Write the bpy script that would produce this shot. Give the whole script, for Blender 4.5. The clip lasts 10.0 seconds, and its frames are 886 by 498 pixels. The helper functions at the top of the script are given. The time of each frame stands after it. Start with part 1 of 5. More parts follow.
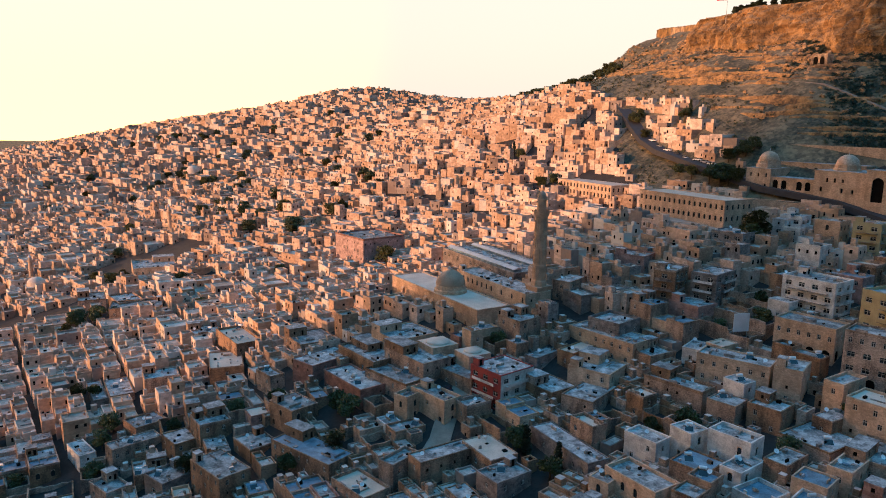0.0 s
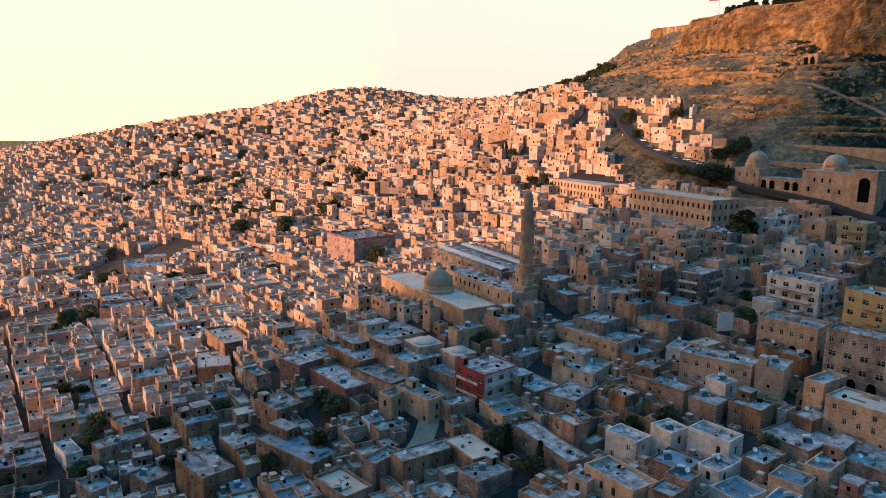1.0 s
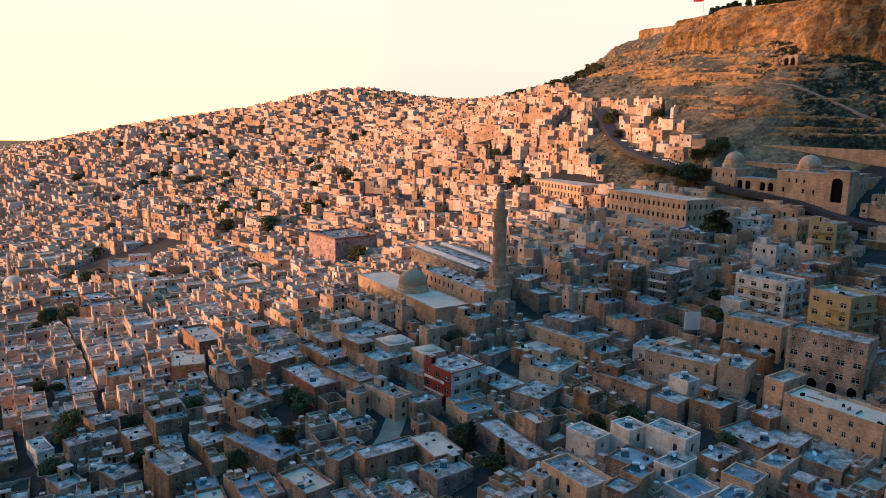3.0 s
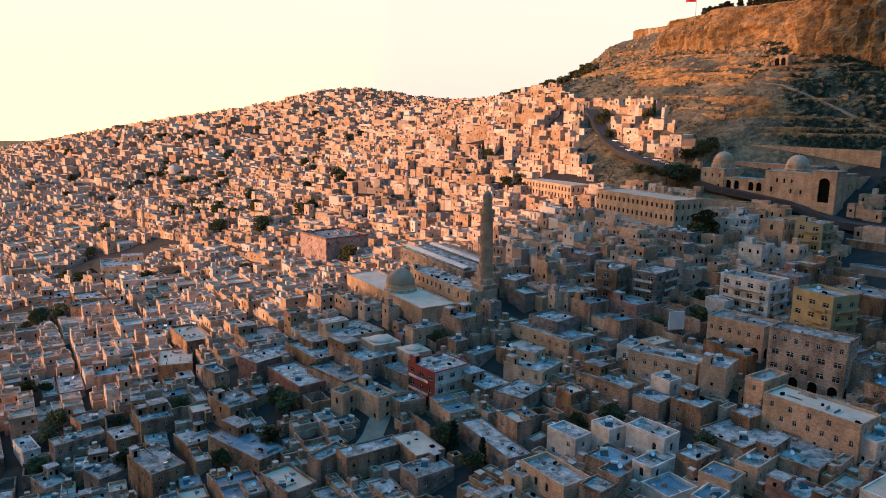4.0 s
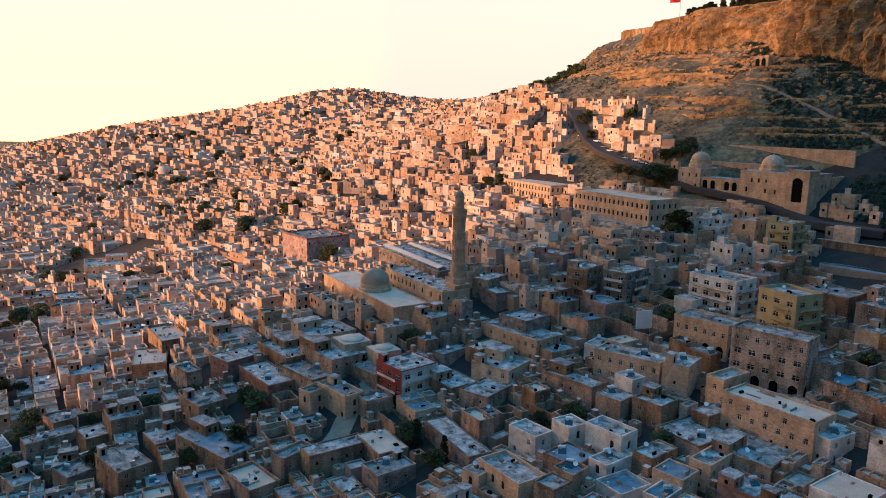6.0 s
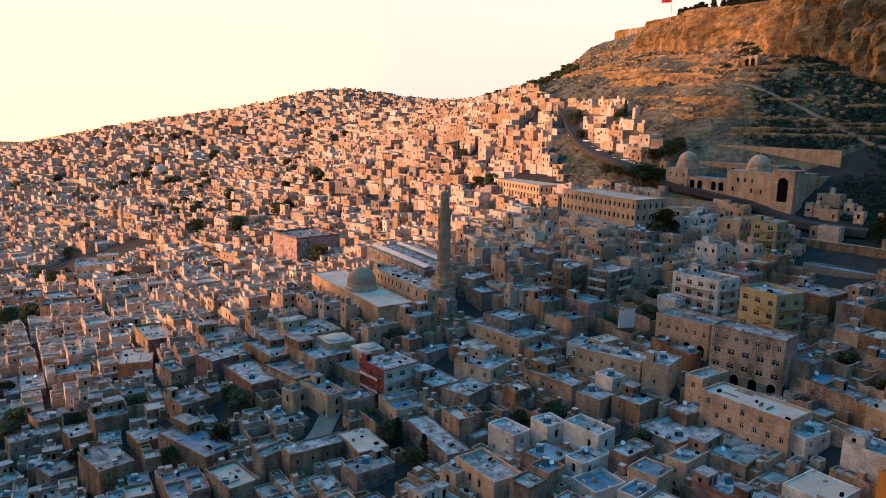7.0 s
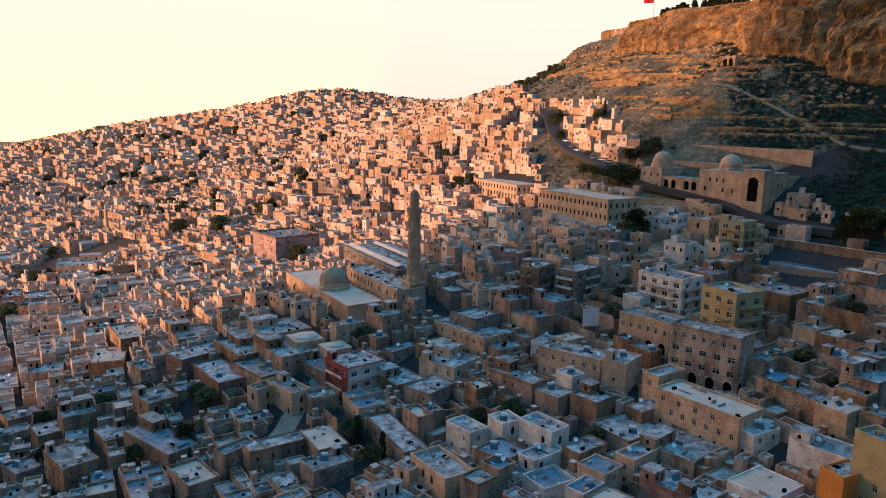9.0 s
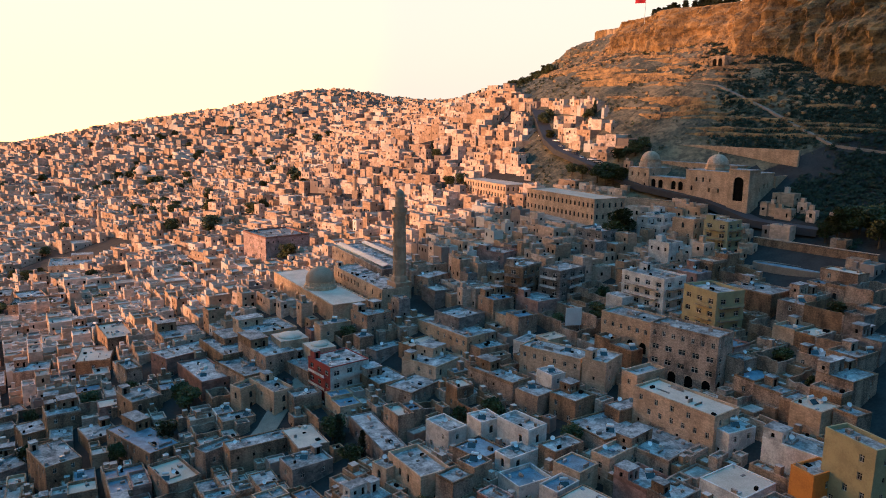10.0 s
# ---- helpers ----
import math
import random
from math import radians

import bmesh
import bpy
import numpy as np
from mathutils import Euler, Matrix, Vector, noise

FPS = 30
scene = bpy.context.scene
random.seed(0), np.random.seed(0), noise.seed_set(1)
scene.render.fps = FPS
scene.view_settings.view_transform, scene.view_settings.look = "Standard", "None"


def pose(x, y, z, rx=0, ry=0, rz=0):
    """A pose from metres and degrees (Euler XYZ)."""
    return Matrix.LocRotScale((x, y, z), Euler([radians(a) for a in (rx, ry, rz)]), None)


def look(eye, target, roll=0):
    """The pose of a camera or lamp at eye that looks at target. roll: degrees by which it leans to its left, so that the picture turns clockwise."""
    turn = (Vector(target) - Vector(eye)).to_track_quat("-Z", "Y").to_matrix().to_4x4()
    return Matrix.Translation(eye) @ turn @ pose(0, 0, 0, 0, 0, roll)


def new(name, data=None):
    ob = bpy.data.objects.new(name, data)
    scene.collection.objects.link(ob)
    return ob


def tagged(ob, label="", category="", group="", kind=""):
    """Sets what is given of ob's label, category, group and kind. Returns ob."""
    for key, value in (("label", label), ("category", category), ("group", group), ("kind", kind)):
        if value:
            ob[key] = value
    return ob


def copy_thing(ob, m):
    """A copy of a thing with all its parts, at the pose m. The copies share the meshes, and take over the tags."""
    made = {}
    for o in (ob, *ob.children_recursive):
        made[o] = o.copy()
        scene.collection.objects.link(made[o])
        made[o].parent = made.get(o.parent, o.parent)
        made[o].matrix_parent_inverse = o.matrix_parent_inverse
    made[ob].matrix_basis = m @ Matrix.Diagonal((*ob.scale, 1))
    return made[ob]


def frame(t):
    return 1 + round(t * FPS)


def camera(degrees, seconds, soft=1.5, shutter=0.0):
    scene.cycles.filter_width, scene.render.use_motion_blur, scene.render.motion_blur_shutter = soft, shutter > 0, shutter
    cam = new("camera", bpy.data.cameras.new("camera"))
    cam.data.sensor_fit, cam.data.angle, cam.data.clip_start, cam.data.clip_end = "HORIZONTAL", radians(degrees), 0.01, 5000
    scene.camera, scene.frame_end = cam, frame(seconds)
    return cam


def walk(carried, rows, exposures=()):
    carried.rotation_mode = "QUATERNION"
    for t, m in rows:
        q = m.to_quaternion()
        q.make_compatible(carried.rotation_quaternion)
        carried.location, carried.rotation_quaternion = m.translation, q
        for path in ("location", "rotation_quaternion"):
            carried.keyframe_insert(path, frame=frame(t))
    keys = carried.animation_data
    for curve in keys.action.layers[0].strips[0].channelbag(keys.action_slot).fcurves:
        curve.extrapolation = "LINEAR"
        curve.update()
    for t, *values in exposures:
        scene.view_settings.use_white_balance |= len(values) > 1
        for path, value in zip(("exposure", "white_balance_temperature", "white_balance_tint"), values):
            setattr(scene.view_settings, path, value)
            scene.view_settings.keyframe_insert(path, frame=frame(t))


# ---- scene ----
cam = camera(63.5, 10.0, soft=1.0)
PATH = [
    (0, (-2.541, 7.79, 63.097), (-2.471, 9.754, 62.726), 0.9),
    (0.5, (-0.289, 7.325, 63.149), (-0.219, 9.289, 62.778), 0.9),
    (1, (1.861, 6.955, 63.193), (1.932, 8.919, 62.822), 0.9),
    (1.5, (4.047, 6.535, 63.153), (4.119, 8.499, 62.782), 1.0),
    (2, (6.326, 6.155, 63.186), (6.398, 8.119, 62.816), 1.0),
    (2.5, (8.705, 5.785, 63.171), (8.778, 7.749, 62.801), 1.0),
    (4, (15.811, 4.809, 63.111), (15.883, 6.774, 62.742), 1.0),
    (4.5, (18.19, 4.478, 63.089), (18.262, 6.443, 62.72), 1.0),
    (5, (20.519, 4.126, 63.072), (20.592, 6.091, 62.704), 1.0),
    (5.5, (22.813, 3.843, 63.05), (22.886, 5.807, 62.683), 1.0),
    (7, (30.269, 2.731, 63.072), (30.343, 4.696, 62.705), 1.0),
    (7.5, (32.77, 2.266, 63.022), (32.845, 4.231, 62.655), 1.0),
    (8, (35.358, 1.874, 63.052), (35.433, 3.839, 62.686), 1.0),
    (8.5, (38.03, 1.461, 63.059), (38.104, 3.425, 62.693), 1.0),
    (9, (40.583, 0.966, 63.114), (40.659, 2.93, 62.748), 1.0),
    (9.5, (43.17, 0.545, 63.116), (43.246, 2.51, 62.75), 1.0),
    (10, (45.794, 0.117, 63.126), (45.87, 2.082, 62.76), 1.0),
]
walk(cam, [(t, look(eye, target, roll)) for t, eye, target, roll in PATH])

# ---- light ----
SUN = Vector((-0.85, -0.53, 0.0)).normalized()      # towards the sun, on the map
SUN_UP = radians(6.0)
HALO = 4.2


def make_world():
    world = bpy.data.worlds.new("evening_sky")
    scene.world = world
    world.use_nodes = True
    nt = world.node_tree
    N, L = nt.nodes, nt.links
    N.clear()
    out = N.new("ShaderNodeOutputWorld")
    sky = N.new("ShaderNodeTexSky")
    sky.sky_type = "NISHITA"
    sky.sun_disc = False
    sky.sun_elevation = SUN_UP
    sky.sun_rotation = math.atan2(SUN.x, SUN.y)
    sky.dust_density = 4.0
    sky_bg = N.new("ShaderNodeBackground")
    sky_bg.inputs["Strength"].default_value = 0.05
    L.new(sky.outputs[0], sky_bg.inputs["Color"])
    # the hazy afterglow that fills the western sky, dim rosy dusk low behind, deep blue overhead
    tc = N.new("ShaderNodeTexCoord")
    sep = N.new("ShaderNodeSeparateXYZ")
    L.new(tc.outputs["Generated"], sep.inputs[0])
    back = N.new("ShaderNodeValToRGB")
    e = back.color_ramp.elements
    e[0].position, e[0].color = 0.0, (0.045, 0.036, 0.034, 1)
    e[1].position, e[1].color = 0.9, (0.09, 0.56, 1.12, 1)
    back.color_ramp.elements.new(0.40).color = (0.012, 0.05, 0.09, 1)
    L.new(sep.outputs["Z"], back.inputs[0])

    def towards(direction, lo, hi):
        dot = N.new("ShaderNodeVectorMath")
        dot.operation = "DOT_PRODUCT"
        dot.inputs[1].default_value = direction
        L.new(tc.outputs["Generated"], dot.inputs[0])
        rng = N.new("ShaderNodeMapRange")
        rng.interpolation_type = "SMOOTHSTEP"
        rng.inputs["From Min"].default_value, rng.inputs["From Max"].default_value = lo, hi
        L.new(dot.outputs["Value"], rng.inputs["Value"])
        return rng.outputs[0]

    mix = N.new("ShaderNodeMix")
    mix.data_type = "RGBA"
    high = N.new("ShaderNodeMapRange")
    high.inputs["From Min"].default_value, high.inputs["From Max"].default_value = 0.30, 0.80
    high.inputs["To Min"].default_value, high.inputs["To Max"].default_value = 1.0, 0.0
    L.new(sep.outputs["Z"], high.inputs["Value"])
    low = N.new("ShaderNodeMath")
    low.operation = "MULTIPLY"
    L.new(high.outputs[0], low.inputs[0])
    L.new(towards((-0.40, 0.91, 0.0), 0.42, 0.70), low.inputs[1])
    L.new(low.outputs[0], mix.inputs["Factor"])
    L.new(back.outputs[0], mix.inputs["A"])
    mix.inputs["B"].default_value = (1.02, 0.89, 0.76, 1)
    glow = N.new("ShaderNodeBackground")
    L.new(mix.outputs["Result"], glow.inputs["Color"])
    # the brighter orange halo round the low sun
    halo = N.new("ShaderNodeBackground")
    halo.inputs["Color"].default_value = (1.0, 0.36, 0.0, 1)
    gain = N.new("ShaderNodeMath")
    gain.operation = "MULTIPLY"
    gain.inputs[1].default_value = HALO
    L.new(towards((-0.70, 0.71, 0.05), 0.72, 1.0), gain.inputs[0])
    L.new(gain.outputs[0], halo.inputs["Strength"])
    add, both = N.new("ShaderNodeAddShader"), N.new("ShaderNodeAddShader")
    L.new(sky_bg.outputs[0], add.inputs[0])
    L.new(glow.outputs[0], add.inputs[1])
    L.new(add.outputs[0], both.inputs[0])
    L.new(halo.outputs[0], both.inputs[1])
    L.new(both.outputs[0], out.inputs["Surface"])


make_world()
sun = new("sun", bpy.data.lights.new("sun", "SUN"))
sun.data.energy, sun.data.angle, sun.data.color = 5.0, radians(2.5), (1.0, 0.50, 0.28)
sun.matrix_world = look((0, 0, 0), tuple(-(SUN * math.cos(SUN_UP) + Vector((0, 0, math.sin(SUN_UP))))))


# ---- materials ----
def material(name, base, dark=None, rough=0.9, scale=0.35, fine=3.0, bump=0.25, vary=0.25, island=False, metal=0.0, streaks=0.0, cells=0.0, cell_mix=0.35):
    """Procedural surface: stains at two sizes, per-object tint, fine relief."""
    mat = bpy.data.materials.new(name)
    mat.use_nodes = True
    nt = mat.node_tree
    N, L = nt.nodes, nt.links
    bsdf = N["Principled BSDF"]
    bsdf.inputs["Roughness"].default_value = rough
    bsdf.inputs["Metallic"].default_value = metal
    geo = N.new("ShaderNodeNewGeometry")
    dark = dark or tuple(c * 0.6 for c in base)
    big = N.new("ShaderNodeTexNoise")
    big.inputs["Scale"].default_value, big.inputs["Detail"].default_value = scale, 6
    small = N.new("ShaderNodeTexNoise")
    small.inputs["Scale"].default_value, small.inputs["Detail"].default_value = fine, 4
    L.new(geo.outputs["Position"], small.inputs["Vector"])
    if streaks:
        mp = N.new("ShaderNodeMapping")
        mp.inputs["Scale"].default_value = (1, 1, streaks)
        L.new(geo.outputs["Position"], mp.inputs["Vector"])
        L.new(mp.outputs[0], big.inputs["Vector"])
    else:
        L.new(geo.outputs["Position"], big.inputs["Vector"])
    mul = N.new("ShaderNodeMath")
    mul.operation = "MULTIPLY_ADD"
    mul.inputs[1].default_value = 0.6
    L.new(big.outputs["Fac"], mul.inputs[0])
    half = N.new("ShaderNodeMath")
    half.operation = "MULTIPLY"
    half.inputs[1].default_value = 0.4
    L.new(small.outputs["Fac"], half.inputs[0])
    L.new(half.outputs[0], mul.inputs[2])
    ramp = N.new("ShaderNodeValToRGB")
    ramp.color_ramp.elements[0].position, ramp.color_ramp.elements[0].color = 0.40, (*dark, 1)
    ramp.color_ramp.elements[1].position, ramp.color_ramp.elements[1].color = 0.58, (*base, 1)
    L.new(mul.outputs[0], ramp.inputs[0])
    hsv = N.new("ShaderNodeHueSaturation")
    L.new(ramp.outputs[0], hsv.inputs["Color"])
    rnd = geo.outputs["Random Per Island"] if island else N.new("ShaderNodeObjectInfo").outputs["Random"]
    rng = N.new("ShaderNodeMapRange")
    rng.inputs["To Min"].default_value, rng.inputs["To Max"].default_value = 1 - vary, 1 + vary
    L.new(rnd, rng.inputs["Value"])
    L.new(rng.outputs[0], hsv.inputs["Value"])
    sat = N.new("ShaderNodeMapRange")
    sat.inputs["From Min"].default_value, sat.inputs["From Max"].default_value = 1.0, 0.0
    sat.inputs["To Min"].default_value, sat.inputs["To Max"].default_value = 1 - vary, 1 + vary
    L.new(rnd, sat.inputs["Value"])
    L.new(sat.outputs[0], hsv.inputs["Saturation"])
    tint = hsv.outputs[0]
    if cells:
        # separate stones, slabs or patches, each a little lighter or darker
        vor = N.new("ShaderNodeTexVoronoi")
        vor.inputs["Scale"].default_value = cells
        squash = N.new("ShaderNodeMapping")
        squash.inputs["Scale"].default_value = (1, 1, 1.8)
        L.new(geo.outputs["Position"], squash.inputs["Vector"])
        L.new(squash.outputs[0], vor.inputs["Vector"])
        sep = N.new("ShaderNodeSeparateColor")
        L.new(vor.outputs["Color"], sep.inputs[0])
        lev = N.new("ShaderNodeMapRange")
        lev.inputs["To Min"].default_value, lev.inputs["To Max"].default_value = 1 - cell_mix, 1 + cell_mix
        L.new(sep.outputs[0], lev.inputs["Value"])
        val = N.new("ShaderNodeHueSaturation")
        L.new(tint, val.inputs["Color"])
        L.new(lev.outputs[0], val.inputs["Value"])
        tint = val.outputs[0]
    L.new(tint, bsdf.inputs["Base Color"])
    if bump:
        b = N.new("ShaderNodeBump")
        b.inputs["Strength"].default_value, b.inputs["Distance"].default_value = bump, 0.15
        L.new(mul.outputs[0], b.inputs["Height"])
        L.new(b.outputs[0], bsdf.inputs["Normal"])
    return mat


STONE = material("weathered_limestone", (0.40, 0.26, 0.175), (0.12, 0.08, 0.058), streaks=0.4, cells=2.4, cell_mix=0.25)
# haze is put into the far stone's colour: paler, with weaker stains
STONE_FAR = material("haze_paled_limestone", (0.62, 0.44, 0.325), (0.43, 0.30, 0.22), scale=0.12, fine=0.8, island=True, vary=0.25, cells=0.6, cell_mix=0.22)
ASHLAR = material("dressed_limestone", (0.60, 0.42, 0.29), (0.38, 0.26, 0.175), vary=0.08, streaks=0.5, cells=1.6, cell_mix=0.18)
PINK = material("pinkish_plaster", (0.40, 0.24, 0.20), (0.22, 0.13, 0.11), cells=0.8, cell_mix=0.2)
GREY = material("grey_render", (0.28, 0.235, 0.21), (0.12, 0.105, 0.095), cells=0.9, cell_mix=0.25)
WHITE = material("white_plaster", (0.74, 0.70, 0.65), (0.42, 0.39, 0.36), vary=0.1, cells=0.5, cell_mix=0.08)
RED = material("red_plaster", (0.36, 0.07, 0.06), (0.24, 0.05, 0.05), vary=0.05)
ORANGE = material("orange_plaster", (0.62, 0.24, 0.04), (0.50, 0.18, 0.03), vary=0.05)
OLIVE = material("yellow_green_plaster", (0.42, 0.36, 0.20), (0.32, 0.27, 0.15), vary=0.05)
ROOF = material("cement_roof", (0.42, 0.42, 0.41), (0.13, 0.135, 0.135), scale=0.4, fine=1.8, cells=0.55, cell_mix=0.3)
# lightened for haze like the far stone
ROOF_FAR = material("haze_paled_cement_roof", (0.52, 0.43, 0.36), (0.32, 0.26, 0.22), scale=0.1, fine=0.6, island=True, cells=0.4, cell_mix=0.25)
PALE_ROOF = material("pale_lime_roof", (0.64, 0.52, 0.42), (0.48, 0.38, 0.30), scale=0.2, vary=0.08)
# matt black: unlit insides of openings as colour; also tyres and dark clutter
DARK = material("shade_and_tyre_black", (0.012, 0.011, 0.010), rough=1.0, bump=0, vary=0.1)
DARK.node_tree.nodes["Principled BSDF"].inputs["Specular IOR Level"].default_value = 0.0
GLASS = material("window_glass", (0.03, 0.035, 0.04), rough=0.12, bump=0, vary=0.1)
FRAME = material("pale_window_frame", (0.62, 0.58, 0.52), rough=0.6, bump=0.05)
METAL = material("galvanised_metal", (0.45, 0.47, 0.50), (0.33, 0.34, 0.36), rough=0.45, metal=0.6, bump=0.05)
DISH = material("white_enamel", (0.78, 0.78, 0.78), (0.66, 0.66, 0.66), rough=0.35, bump=0.02)
BLUE = material("blue_tarpaulin", (0.03, 0.12, 0.42), (0.02, 0.07, 0.28), rough=0.5)
EARTH = material("dry_earth", (0.17, 0.125, 0.062), (0.035, 0.037, 0.022), scale=0.06, fine=0.7, bump=0.8, cells=0.35, cell_mix=0.35)
# near-black: the shade between houses and in yards is in this colour
ALLEY = material("shade_dark_alley_paving", (0.03, 0.027, 0.025), (0.012, 0.011, 0.010), scale=0.2, fine=1.5, bump=0.5)
ROCK = material("cliff_limestone", (0.44, 0.28, 0.15), (0.12, 0.085, 0.055), scale=0.2, fine=1.1, bump=1.0, streaks=0.8, cells=0.3, cell_mix=0.2)
ASPHALT = material("asphalt", (0.06, 0.06, 0.065), (0.045, 0.045, 0.05))
PAVING = material("stone_paving", (0.34, 0.28, 0.23), (0.24, 0.20, 0.16))
BARK = material("bark", (0.12, 0.08, 0.05), (0.07, 0.05, 0.03))
LEAF = material("green_leaves", (0.085, 0.095, 0.03), (0.03, 0.04, 0.014), fine=1.2, island=True, vary=0.4, bump=0)
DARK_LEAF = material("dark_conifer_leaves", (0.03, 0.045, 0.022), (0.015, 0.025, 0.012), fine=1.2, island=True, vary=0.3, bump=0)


# ---- mesh helpers ----
class Shape:
    """Gathers faces with a material each, and makes them into one mesh."""

    def __init__(self):
        self.v, self.f, self.m, self.mats = [], [], [], []

    def slot(self, mat):
        if mat not in self.mats:
            self.mats.append(mat)
        return self.mats.index(mat)

    def face(self, pts, mat):
        n = len(self.v)
        self.v += [tuple(p) for p in pts]
        self.f.append(tuple(range(n, n + len(pts))))
        self.m.append(self.slot(mat))

    def box(self, x0, x1, y0, y1, z0, z1, mat, top=None, bottom=False):
        n = len(self.v)
        self.v += [(x0, y0, z0), (x1, y0, z0), (x1, y1, z0), (x0, y1, z0), (x0, y0, z1), (x1, y0, z1), (x1, y1, z1), (x0, y1, z1)]
        q = [(0, 1, 5, 4), (1, 2, 6, 5), (2, 3, 7, 6), (3, 0, 4, 7)]
        k = self.slot(mat)
        for a in q:
            self.f.append(tuple(n + i for i in a))
            self.m.append(k)
        self.f.append((n + 4, n + 5, n + 6, n + 7))
        self.m.append(self.slot(top or mat))
        if bottom:
            self.f.append((n + 3, n + 2, n + 1, n))
            self.m.append(k)

    def lathe(self, profile, mat, cx=0.0, cy=0.0, seg=24, turn=0.0):
        n = len(self.v)
        k = self.slot(mat)
        for r, z in profile:
            for i in range(seg):
                a = 2 * math.pi * i / seg + turn
                self.v.append((cx + r * math.cos(a), cy + r * math.sin(a), z))
        for j in range(len(profile) - 1):
            for i in range(seg):
                a, b = n + j * seg + i, n + j * seg + (i + 1) % seg
                self.f.append((a, b, b + seg, a + seg))
                self.m.append(k)
        last = n + (len(profile) - 1) * seg
        self.f.append(tuple(last + i for i in range(seg)))
        self.m.append(k)

    def tube(self, a, b, r0, r1, mat, seg=6):
        a, b = Vector(a), Vector(b)
        w = (b - a).normalized()
        u = w.orthogonal().normalized()
        v = w.cross(u)
        n = len(self.v)
        k = self.slot(mat)
        for p, r in ((a, r0), (b, r1)):
            for i in range(seg):
                t = 2 * math.pi * i / seg
                self.v.append(tuple(p + u * (r * math.cos(t)) + v * (r * math.sin(t))))
        for i in range(seg):
            j = (i + 1) % seg
            self.f.append((n + i, n + j, n + seg + j, n + seg + i))
            self.m.append(k)
        self.f.append(tuple(n + seg + i for i in range(seg)))
        self.m.append(k)

    def weld(self):
        """Lets faces that meet share their corners."""
        seen, order, verts = {}, [], []
        for p in self.v:
            key = tuple(round(c, 4) for c in p)
            if key not in seen:
                seen[key] = len(verts)
                verts.append(p)
            order.append(seen[key])
        self.v, self.f = verts, [tuple(order[i] for i in f) for f in self.f]
        return self

    def mesh(self, name, smooth=False):
        me = bpy.data.meshes.new(name)
        me.from_pydata(self.v, [], self.f)
        for mat in self.mats:
            me.materials.append(mat)
        me.polygons.foreach_set("material_index", self.m)
        if smooth:
            me.polygons.foreach_set("use_smooth", [True] * len(self.f))
        me.update()
        return me


def part(name, shape, parent, label="", m=None, smooth=False):
    ob = new(name, shape if isinstance(shape, bpy.types.Mesh) else shape.mesh(name, smooth))
    ob.parent = parent
    if m is not None:
        ob.matrix_basis = m
    if label:
        tagged(ob, label)
    return ob


def thing(name, m, label, category, group="", kind=""):
    ob = new(name)
    ob.matrix_basis = m
    return tagged(ob, label, category, group, kind)


# ---- ground ----
HILLS = np.array([
    [-6.1, -1.4, 3.3, 3.6, -0.2, -4.6, -5.5, -2.0],
    [-0.2, -4.3, -3.4, -0.4, 2.0, 4.2, 1.4, -9.8],
    [-17.4, -2.0, 4.6, -6.6, -13.5, -3.2, 3.0, -4.7],
    [-1.9, 3.6, 3.0, 7.3, 13.8, 4.9, -13.3, -2.2],
    [-0.4, 3.9, -6.6, -14.6, -12.4, -3.0, 2.6, 15.0],
    [-7.1, -4.2, 3.5, 2.6, 5.3, 13.4, 12.6, 11.1],
    [6.4, 1.1, 0.0, -2.4, 7.5, 14.0, 9.1, 4.3],
    [6.1, -12.1, -8.1, -4.4, 3.1, 6.6, 3.4, 1.0],
    [9.8, 14.6, 27.0, 14.1, -9.1, -10.8, -3.6, -0.5],
    [19.8, 4.3, -6.0, -18.5, -27.3, -16.3, -4.2, -0.5],
])
ROW_Y = np.array([80, 130, 190, 260, 340, 440, 570, 740, 980, 1300.0])
COL_X = np.array([-0.62, -0.42, -0.22, -0.04, 0.14, 0.32, 0.5, 0.68])


def smooth(a, b, x):
    t = np.clip((np.asarray(x, float) - a) / (b - a), 0, 1)
    return t * t * (3 - 2 * t)


def edge(y):
    """The foot of the citadel's cliff."""
    y = np.asarray(y, float)
    return 186 + 0.43 * np.maximum(0, 470 - y) + 5 * np.sin(y * 0.11) + 4 * np.sin(y * 0.047 + 1)


def slope(x, y):
    """The hillside on which the town stands: a tilted plane with soft swells."""
    x, y = np.asarray(x, float), np.asarray(y, float)
    z = -38.5908 + 0.208 * x + 0.1145 * y
    s = 14 + 0.2 * ROW_Y
    swell = np.exp(-((y[..., None] - ROW_Y) ** 2)[..., None] / (2 * s * s)[:, None] - (x[..., None, None] - 20 - ROW_Y[:, None] * COL_X) ** 2 / (2 * s * s)[:, None])
    z = z + (swell * HILLS).sum((-1, -2))
    z = z + 21 * np.exp(-((x + 85) ** 2 + ((y - 1080) * 0.8) ** 2) / (2 * 72 ** 2))
    far = smooth(1250, 2100, y)
    z = z * (1 - far) - 160 * far
    west = smooth(-750, -1300, x)
    z = z * (1 - west) - 160 * west
    # an added unseen hill, up-sun, that throws the near quarter into shade
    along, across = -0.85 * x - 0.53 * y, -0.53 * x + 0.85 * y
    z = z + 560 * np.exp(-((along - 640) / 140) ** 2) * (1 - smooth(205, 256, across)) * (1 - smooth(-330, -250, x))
    east = smooth(380, 520, x)
    return z * (1 - east) + 120 * east * (1 - smooth(800, 1500, x)) - 160 * smooth(800, 1500, x)


